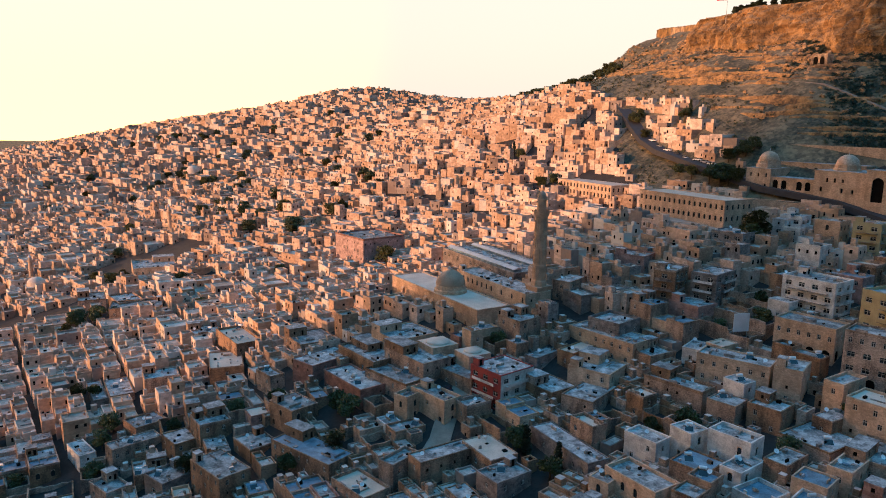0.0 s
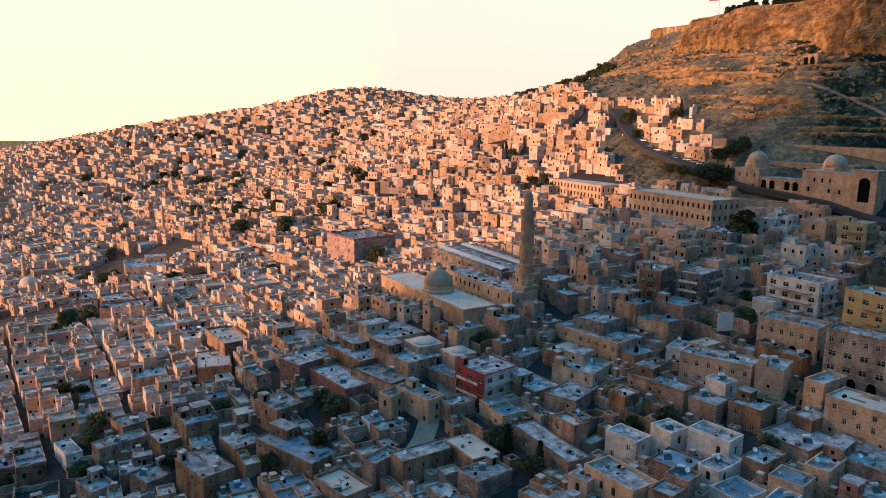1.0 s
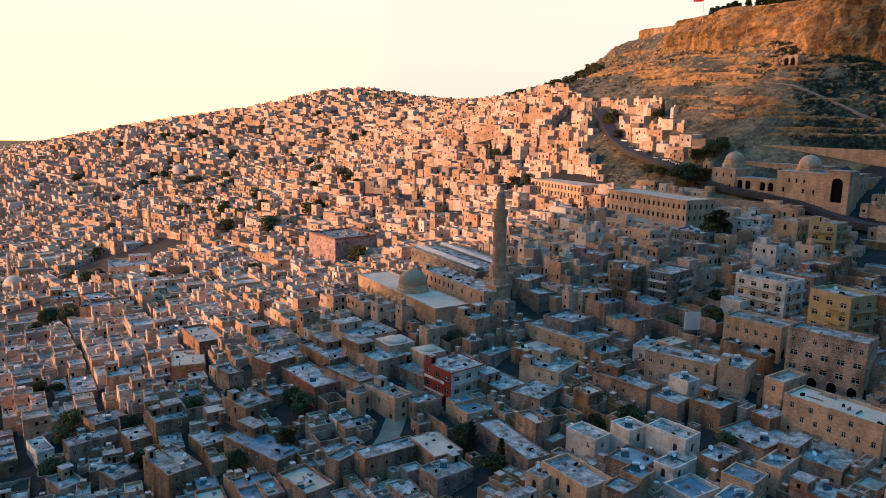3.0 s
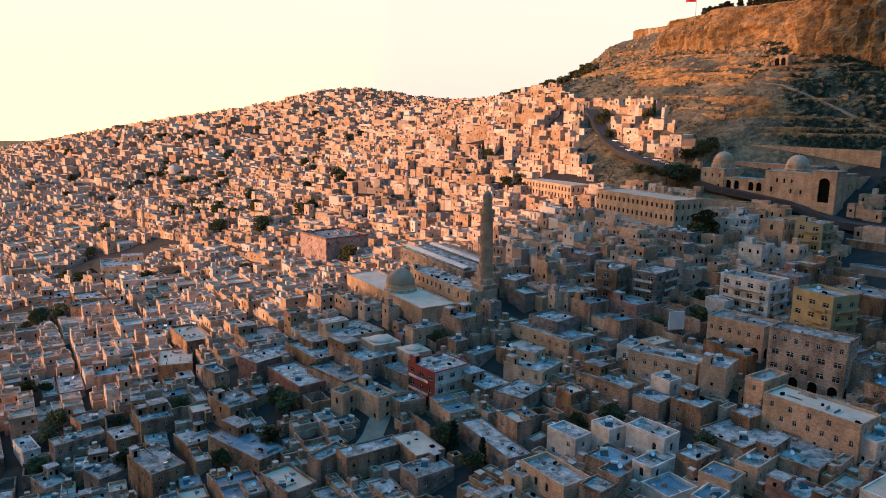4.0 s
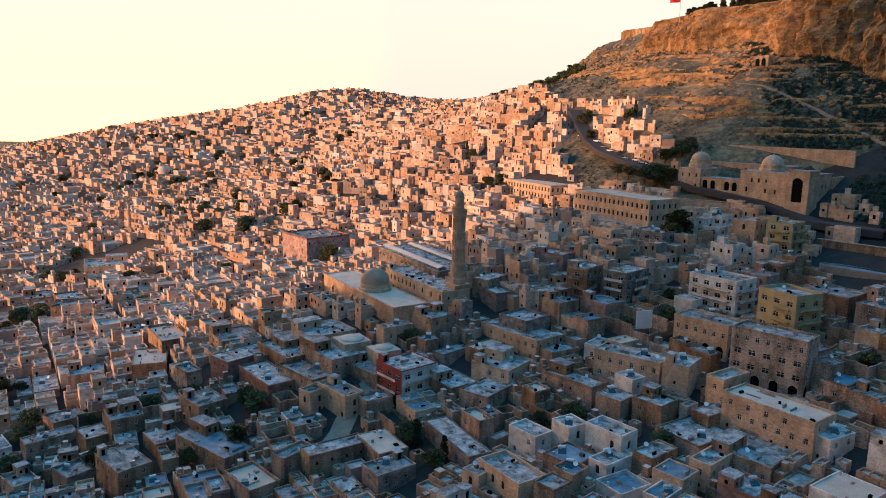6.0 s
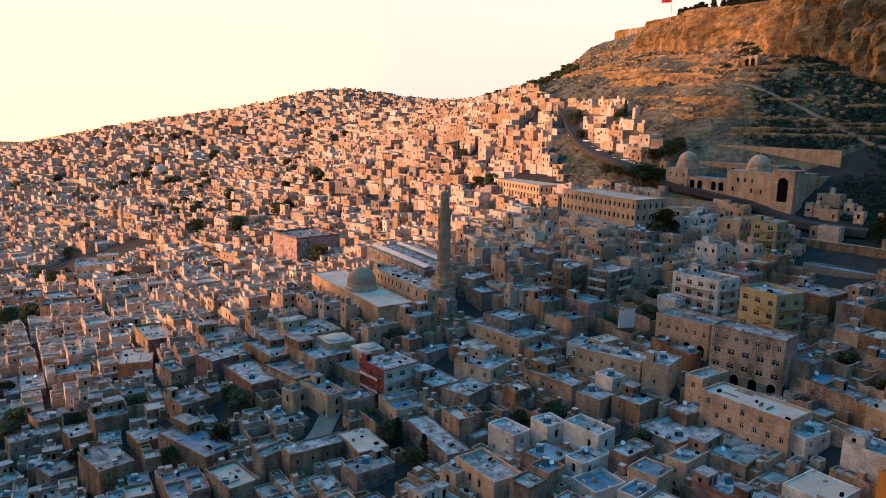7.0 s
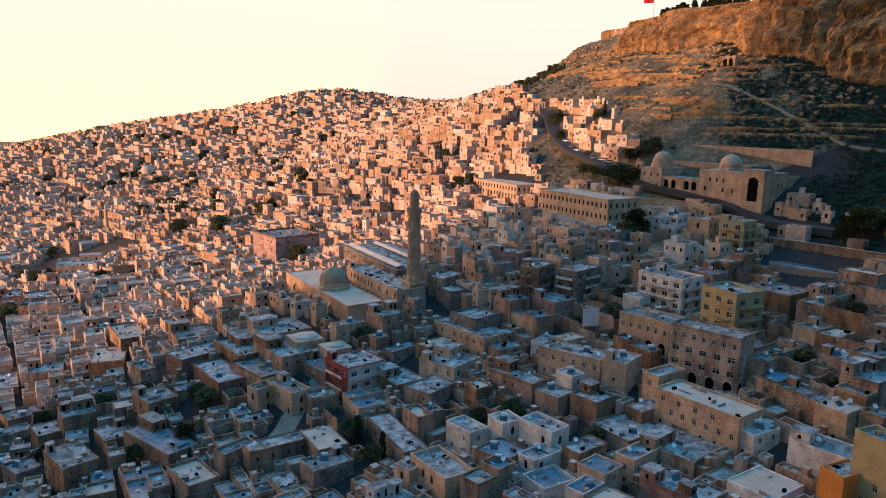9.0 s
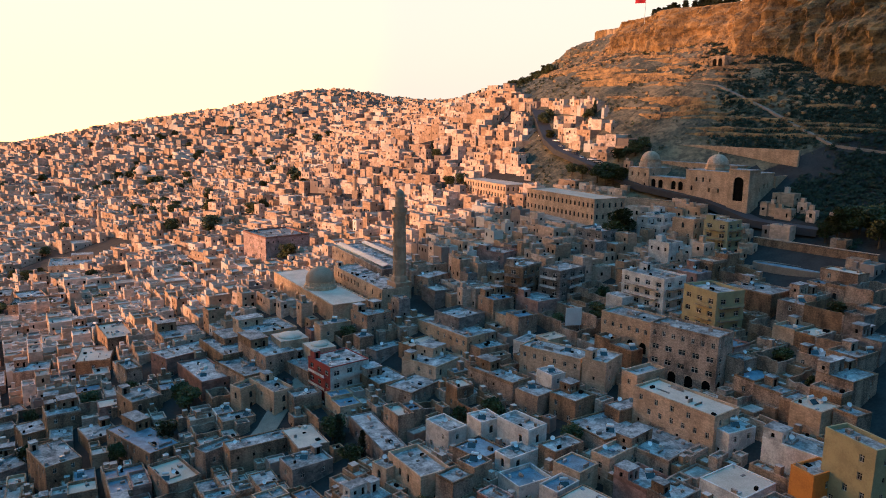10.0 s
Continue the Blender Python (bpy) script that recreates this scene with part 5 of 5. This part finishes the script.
        B.m.append(B.slot(roof))


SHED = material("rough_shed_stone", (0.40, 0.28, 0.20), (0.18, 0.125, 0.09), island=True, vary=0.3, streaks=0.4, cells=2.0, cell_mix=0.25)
# tone between the near stone and the haze-paled far stone
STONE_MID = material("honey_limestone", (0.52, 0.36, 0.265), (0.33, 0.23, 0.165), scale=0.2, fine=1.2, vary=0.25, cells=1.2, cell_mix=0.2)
ROOF_MID = material("trodden_cement_roof", (0.50, 0.43, 0.38), (0.27, 0.23, 0.20), scale=0.25, fine=1.2, cells=0.5, cell_mix=0.25)
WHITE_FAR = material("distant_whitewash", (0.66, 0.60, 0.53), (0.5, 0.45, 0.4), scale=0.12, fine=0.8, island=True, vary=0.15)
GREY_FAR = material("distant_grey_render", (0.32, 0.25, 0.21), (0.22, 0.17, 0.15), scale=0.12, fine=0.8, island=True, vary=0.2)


def lots(y0, y1, size, seed, width=0.66, alley=2.2):
    """Blocks of adjoining houses with narrow crooked alleys between: centre, width, depth and turn of every lot."""
    rnd = random.Random(seed)

    def free(x, y, w, d, rot):
        c, s = math.cos(rot), math.sin(rot)
        grid = [(a, b) for a in (-0.48, 0, 0.48) for b in (-0.48, 0, 0.48)]
        return sum(covered(x + c * a * w - s * b * d, y + s * a * w + c * b * d, 0.0) for a, b in grid)

    def split(x, y, w, d, rot):
        c, s = math.cos(rot), math.sin(rot)
        big = max(w, d)
        hit = free(x, y, w, d, rot)
        if hit == 9 or big < 2.6:
            return
        if big > size * 1.35 or (big > size * 0.85 and rnd.random() < 0.7) or (hit and big > 4.5):
            q = rnd.uniform(0.36, 0.64)
            if w > d:
                yield from split(x - c * w * (1 - q) / 2, y - s * w * (1 - q) / 2, w * q, d, rot)
                yield from split(x + c * w * q / 2, y + s * w * q / 2, w * (1 - q), d, rot)
            else:
                yield from split(x + s * d * (1 - q) / 2, y - c * d * (1 - q) / 2, w, d * q, rot)
                yield from split(x - s * d * q / 2, y + c * d * q / 2, w, d * (1 - q), rot)
        elif not hit and min(w, d) > 2.0 and y0 <= y < y1 and x < limit(y) and abs(x - 25) < width * y + 25 and not bare(x, y):
            FOOT.append((x - (c * w - s * d) / 2, y - (s * w + c * d) / 2, c, s, w, d))
            yield x, y, w, d, rot, rnd

    bw, bd = size * 3.6, size * 4.6
    for i in range(int(-1700 / bw), int(1700 / bw)):
        off = rnd.uniform(0, bd)
        for j in range(int(-1700 / bd), int(1700 / bd)):
            u, v = i * bw, j * bd + off
            x, y = AX.x * u + AY.x * v, AX.y * u + AY.y * v
            if not (y0 - bd < y < y1 + bd) or abs(x - 25) > width * y + 25 + bd:
                continue
            rot = radians(ROT + 16 * noise.noise((x * 0.008, y * 0.008, 4)) + (14 if y > 380 and x < 60 else 0))
            yield from split(x, y, bw - alley * rnd.uniform(0.5, 1.4), bd - alley * rnd.uniform(0.5, 1.4), rot)


def yard(x, y, rot, w, d, rnd):
    """A walled courtyard, open to the sky."""
    z = max(gz(x, y), gz(x + w * 0.8, y + d * 0.5)) + 0.1
    c, s = math.cos(radians(rot)), math.sin(radians(rot))
    FOOT.append((x, y, c, s, w, d))
    T = thing("courtyard", pose(x, y, z, 0, 0, rot), "walled stone courtyard with worn paving darkened for shade", "courtyard", "courtyards")
    hs = [rnd.uniform(1.6, 3.0) for _ in range(4)]
    t = 0.45
    for (x0, x1, y0, y1), hh in zip(((0, w, 0, t), (0, w, d - t, d), (0, t, t, d - t), (w - t, w, t, d - t)), hs):
        S = Shape()
        n = max(2, int(max(x1 - x0, y1 - y0) / 1.4))
        k = S.slot(STONE)
        for i in range(n + 1):
            f, top = i / n, hh + rnd.uniform(-0.3, 0.3)
            if x1 - x0 > y1 - y0:
                px = x0 + (x1 - x0) * f
                S.v += [(px, y0, -4), (px, y0, top), (px, y1, top), (px, y1, -4)]
            else:
                py = y0 + (y1 - y0) * f
                S.v += [(x1, py, -4), (x1, py, top), (x0, py, top), (x0, py, -4)]
        for i in range(n):
            for j in range(3):
                a = 4 * i + j
                S.f.append((a, a + 4, a + 5, a + 1))
                S.m.append(k)
        S.f += [(0, 1, 2, 3), (4 * n + 3, 4 * n + 2, 4 * n + 1, 4 * n)]
        S.m += [k, k]
        part("wall", S, T)
    P = Shape()
    # same paving, its near-black standing in for the yard's shade
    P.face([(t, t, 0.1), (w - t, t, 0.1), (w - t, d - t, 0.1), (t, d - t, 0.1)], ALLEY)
    part("paving", P, T)
    if w > 6 and d > 6 and rnd.random() < 0.4:
        tree(x + c * w * 0.5 - s * d * 0.5, y + s * w * 0.5 + c * d * 0.5, rnd.uniform(3.5, 6), BROADLEAF)


def near_fabric():
    """Houses and courtyards of the near quarter, with low sheds in the corners left over."""
    S = Shape()
    for x, y, w, d, turn, rnd in lots(98, 236, 11.6, 21):
        if min(w, d) < 4.6:
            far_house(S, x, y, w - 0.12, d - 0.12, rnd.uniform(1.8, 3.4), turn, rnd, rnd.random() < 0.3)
            continue
        rot = math.degrees(turn)
        w, d = w - 0.12, d - 0.12
        c, s = math.cos(turn), math.sin(turn)
        ox, oy = x - (c * w - s * d) / 2, y - (s * w + c * d) / 2
        if min(w, d) > 4.5 and rnd.random() < 0.26:
            yard(ox, oy, rot, w, d, rnd)
            continue
        h = rnd.choice((2.4, 2.7, 3.0, 3.3, 3.7, 4.2, 5.2))
        h += 1.6 if x > 40 else 0.0      # the quarter steps up towards the hill
        r = rnd.random()
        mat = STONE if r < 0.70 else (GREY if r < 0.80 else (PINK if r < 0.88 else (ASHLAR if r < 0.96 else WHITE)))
        # some roofs carry the sky's blue light in their colour
        house(ox, oy, gz(x, y) + h, rot, w, d, h, mat, arch=rnd.random() < 0.15, pale=rnd.random() < 0.15, blue=rnd.random() < 0.3, rnd=rnd, sparse=0.5)
    tagged(new("sheds_and_yard_walls", S.mesh("sheds_and_yard_walls")), "low stone sheds and yard walls between the houses", "sheds", kind="stuff")


near_fabric()


def single(x, y):
    """The stretch round the mosque and below the palaces, where the houses can be told apart."""
    return 236 < y < 268 and -80 < x < 140


def fabric(name, y0, y1, size, label, windows, tall, alley=2.2):
    S = Shape()
    for x, y, w, d, rot, rnd in lots(y0, y1, size, name, alley=alley):
        if rnd.random() < 0.07:
            continue
        hh = rnd.choice(tall) if min(w, d) > 4 else rnd.uniform(2.4, 4)
        if 40 < x < 112 and y < 330:     # taller town houses below the palaces
            hh = rnd.choice((4.2, 5.5, 6.5, 7.5, 9))
        if x > 112 and y > 300:          # small single-storey houses high on the slope
            hh = rnd.choice((1.8, 2.4, 3.0))
        if single(x, y):
            H = thing("house", pose(0, 0, 0), "small honey-coloured stone house with flat roof among its neighbours", "house", "houses of the old town")
            A = [Shape() for _ in range(4)]
            far_house(A[0], x, y, w - 0.15, d - 0.15, hh, rot, rnd, windows, A[1], A[2], A[3])
            for piece, shape in zip(("wall", "roof", "stair_head"), (A[0], A[1], A[3])):
                if shape.f:
                    part(piece, shape, H)
            for i in range(len(A[2].v) // 8):          # eight corners and five faces to a window
                one = Shape()
                one.v, one.mats = A[2].v[8 * i:8 * i + 8], A[2].mats
                one.f = [tuple(q - 8 * i for q in f) for f in A[2].f[5 * i:5 * i + 5]]
                one.m = A[2].m[5 * i:5 * i + 5]
                part("window", one, H)
            continue
        far_house(S, x, y, w - 0.15, d - 0.15, hh, rot, rnd, windows)
    tagged(new(name, S.mesh(name)), label, "houses", kind="stuff")


fabric("middle_houses", 236, 430, 8.6, "dense honey-coloured stone houses with flat roofs on the slope", True, (2.8, 3.2, 3.6, 4.2, 5, 6, 7.5))
fabric("upper_houses", 430, 640, 9.5, "crowded haze-paled stone houses with flat roofs towards the ridge", True, (2.8, 3.4, 4, 4.8, 6, 7.5))
fabric("distant_houses", 640, 1450, 13, "distant dense stone houses with flat roofs on the hills", False, (3, 3.5, 4, 5, 6, 8), 3.5)


# ---- roof clutter ----
def make_dish():
    T = thing("satellite_dish", pose(0, 0, 0), "white satellite dish on a short steel pole", "satellite dish", "satellite dishes")
    S = Shape()
    n, seg = 4, 14
    k = S.slot(DISH)
    for j in range(n + 1):
        r = 0.55 * j / n
        for i in range(seg):
            a = 2 * math.pi * i / seg
            p = Matrix.Rotation(radians(-50), 3, "X") @ Vector((r * math.cos(a), r * math.sin(a), 0.42 * r * r))
            S.v.append((p.x, p.y, p.z + 1.1))
    for j in range(n):
        for i in range(seg):
            a, b = j * seg + i, j * seg + (i + 1) % seg
            S.f.append((a, b, b + seg, a + seg))
            S.m.append(k)
    part("reflector", S, T, smooth=True)
    P = Shape()
    P.tube((0, 0.1, 0), (0, 0.1, 1.1), 0.04, 0.04, METAL, 6)
    part("pole", P, T)
    A = Shape()
    A.tube((0, 0, 0.8), (0, -0.6, 1.5), 0.02, 0.02, METAL, 5)
    part("feed_arm", A, T)
    return T


def make_tank():
    T = thing("water_tank", pose(0, 0, 0), "white horizontal water tank with a solar collector on a roof", "water tank", "rooftop water tanks")
    S = Shape()
    S.tube((-0.8, 0, 1.35), (0.8, 0, 1.35), 0.36, 0.36, DISH, 14)
    S.tube((-0.79, 0, 1.35), (-0.86, 0, 1.35), 0.36, 0.2, DISH, 14)
    part("tank", S, T)
    P = Shape()
    n = len(P.v)
    P.face([(-0.95, -0.5, 0.95), (-0.95, -1.6, 0.15), (0.95, -1.6, 0.15), (0.95, -0.5, 0.95)], GLASS)
    P.face([(-1.0, -0.48, 0.90), (1.0, -0.48, 0.90), (1.0, -1.65, 0.08), (-1.0, -1.65, 0.08)], METAL)
    part("collector", P, T)
    for sx in (-0.7, 0.7):
        L = Shape()
        L.tube((sx, 0, 0), (sx, 0, 1.05), 0.04, 0.04, METAL, 5)
        part("leg", L, T)
    return T


def clutter():
    rnd = random.Random(12)
    dish, tank = make_dish(), make_tank()
    first = {dish.name: True, tank.name: True}

    def put(src, m):
        if first[src.name]:
            src.matrix_basis = m
            first[src.name] = False
        else:
            copy_thing(src, m)

    for x, y, top, rot, w, d in ROOFS:
        c, s = math.cos(radians(rot)), math.sin(radians(rot))
        for kind, chance, turn in ((dish, 0.45, (150, 210)), (tank, 0.25, (-30, 30))):
            if rnd.random() < chance and w > 4.5 and d > 4.5:
                a, b = rnd.uniform(0.9, w - 0.9), rnd.uniform(1.8, d - 0.9)
                put(kind, pose(x + c * a - s * b, y + s * a + c * b, top + 0.02, 0, 0, rnd.uniform(*turn)))


clutter()


def debris():
    """Partition walls, pipes, crates, bedding and cables left about on the flat roofs, too many to count."""
    S = Shape()
    rnd = random.Random(40)
    tones = [STONE, GREY, ROOF, METAL, GREY, DARK, BARK, WHITE, GREY, DARK, ROOF, STONE, BLUE_ROOF, DARK]
    for x, y, top, rot, w, d in ROOFS + MORE:
        c, s = math.cos(radians(rot)), math.sin(radians(rot))
        at = lambda a, b, z: (x + c * a - s * b, y + s * a + c * b, z)
        for _ in range(int(w * d / 22) + 1):
            a, b = rnd.uniform(0.5, max(0.6, w - 1.2)), rnd.uniform(0.5, max(0.6, d - 1.2))
            kind = rnd.random()
            if kind < 0.25:
                la, lb, hh, mat = rnd.choice(((rnd.uniform(1.5, 4), 0.22), (0.22, rnd.uniform(1.5, 4)))) + (rnd.uniform(0.3, 0.9), rnd.choice((STONE, GREY, STONE)))
            else:
                la, lb, hh, mat = rnd.uniform(0.3, 1.3), rnd.uniform(0.3, 1.3), rnd.uniform(0.12, 0.8), rnd.choice(tones)
            la, lb = min(la, w - a - 0.35), min(lb, d - b - 0.35)
            if la < 0.15 or lb < 0.15:
                continue
            n = len(S.v)
            z = top + 0.021
            for zz in (z, z + hh):
                for da, db in ((0, 0), (la, 0), (la, lb), (0, lb)):
                    S.v.append(at(a + da, b + db, zz))
            k = S.slot(mat)
            for f in ((0, 1, 5, 4), (1, 2, 6, 5), (2, 3, 7, 6), (3, 0, 4, 7), (4, 5, 6, 7)):
                S.f.append(tuple(n + i for i in f))
                S.m.append(k)
    tagged(new("rooftop_clutter", S.mesh("rooftop_clutter")), "crates, low partition walls and odds and ends on flat roofs", "clutter", kind="stuff")


debris()


def billboard():
    T = thing("billboard", pose(94.6, 211.6, gz(94.6, 211.6), 0, 0, 10), "blank white roof hoarding on steel posts", "billboard")
    zt = 3.2 - gz(94.6, 211.6)
    S = Shape()
    S.box(-2.6, 2.6, -0.12, 0.12, zt - 3.0, zt + 2.6, DISH, bottom=True)
    part("panel", S, T)
    for x in (-2.2, 2.2):
        P = Shape()
        P.tube((x, 0.2, 0), (x, 0.2, zt + 2), 0.09, 0.09, METAL, 6)
        part("post", P, T)


billboard()
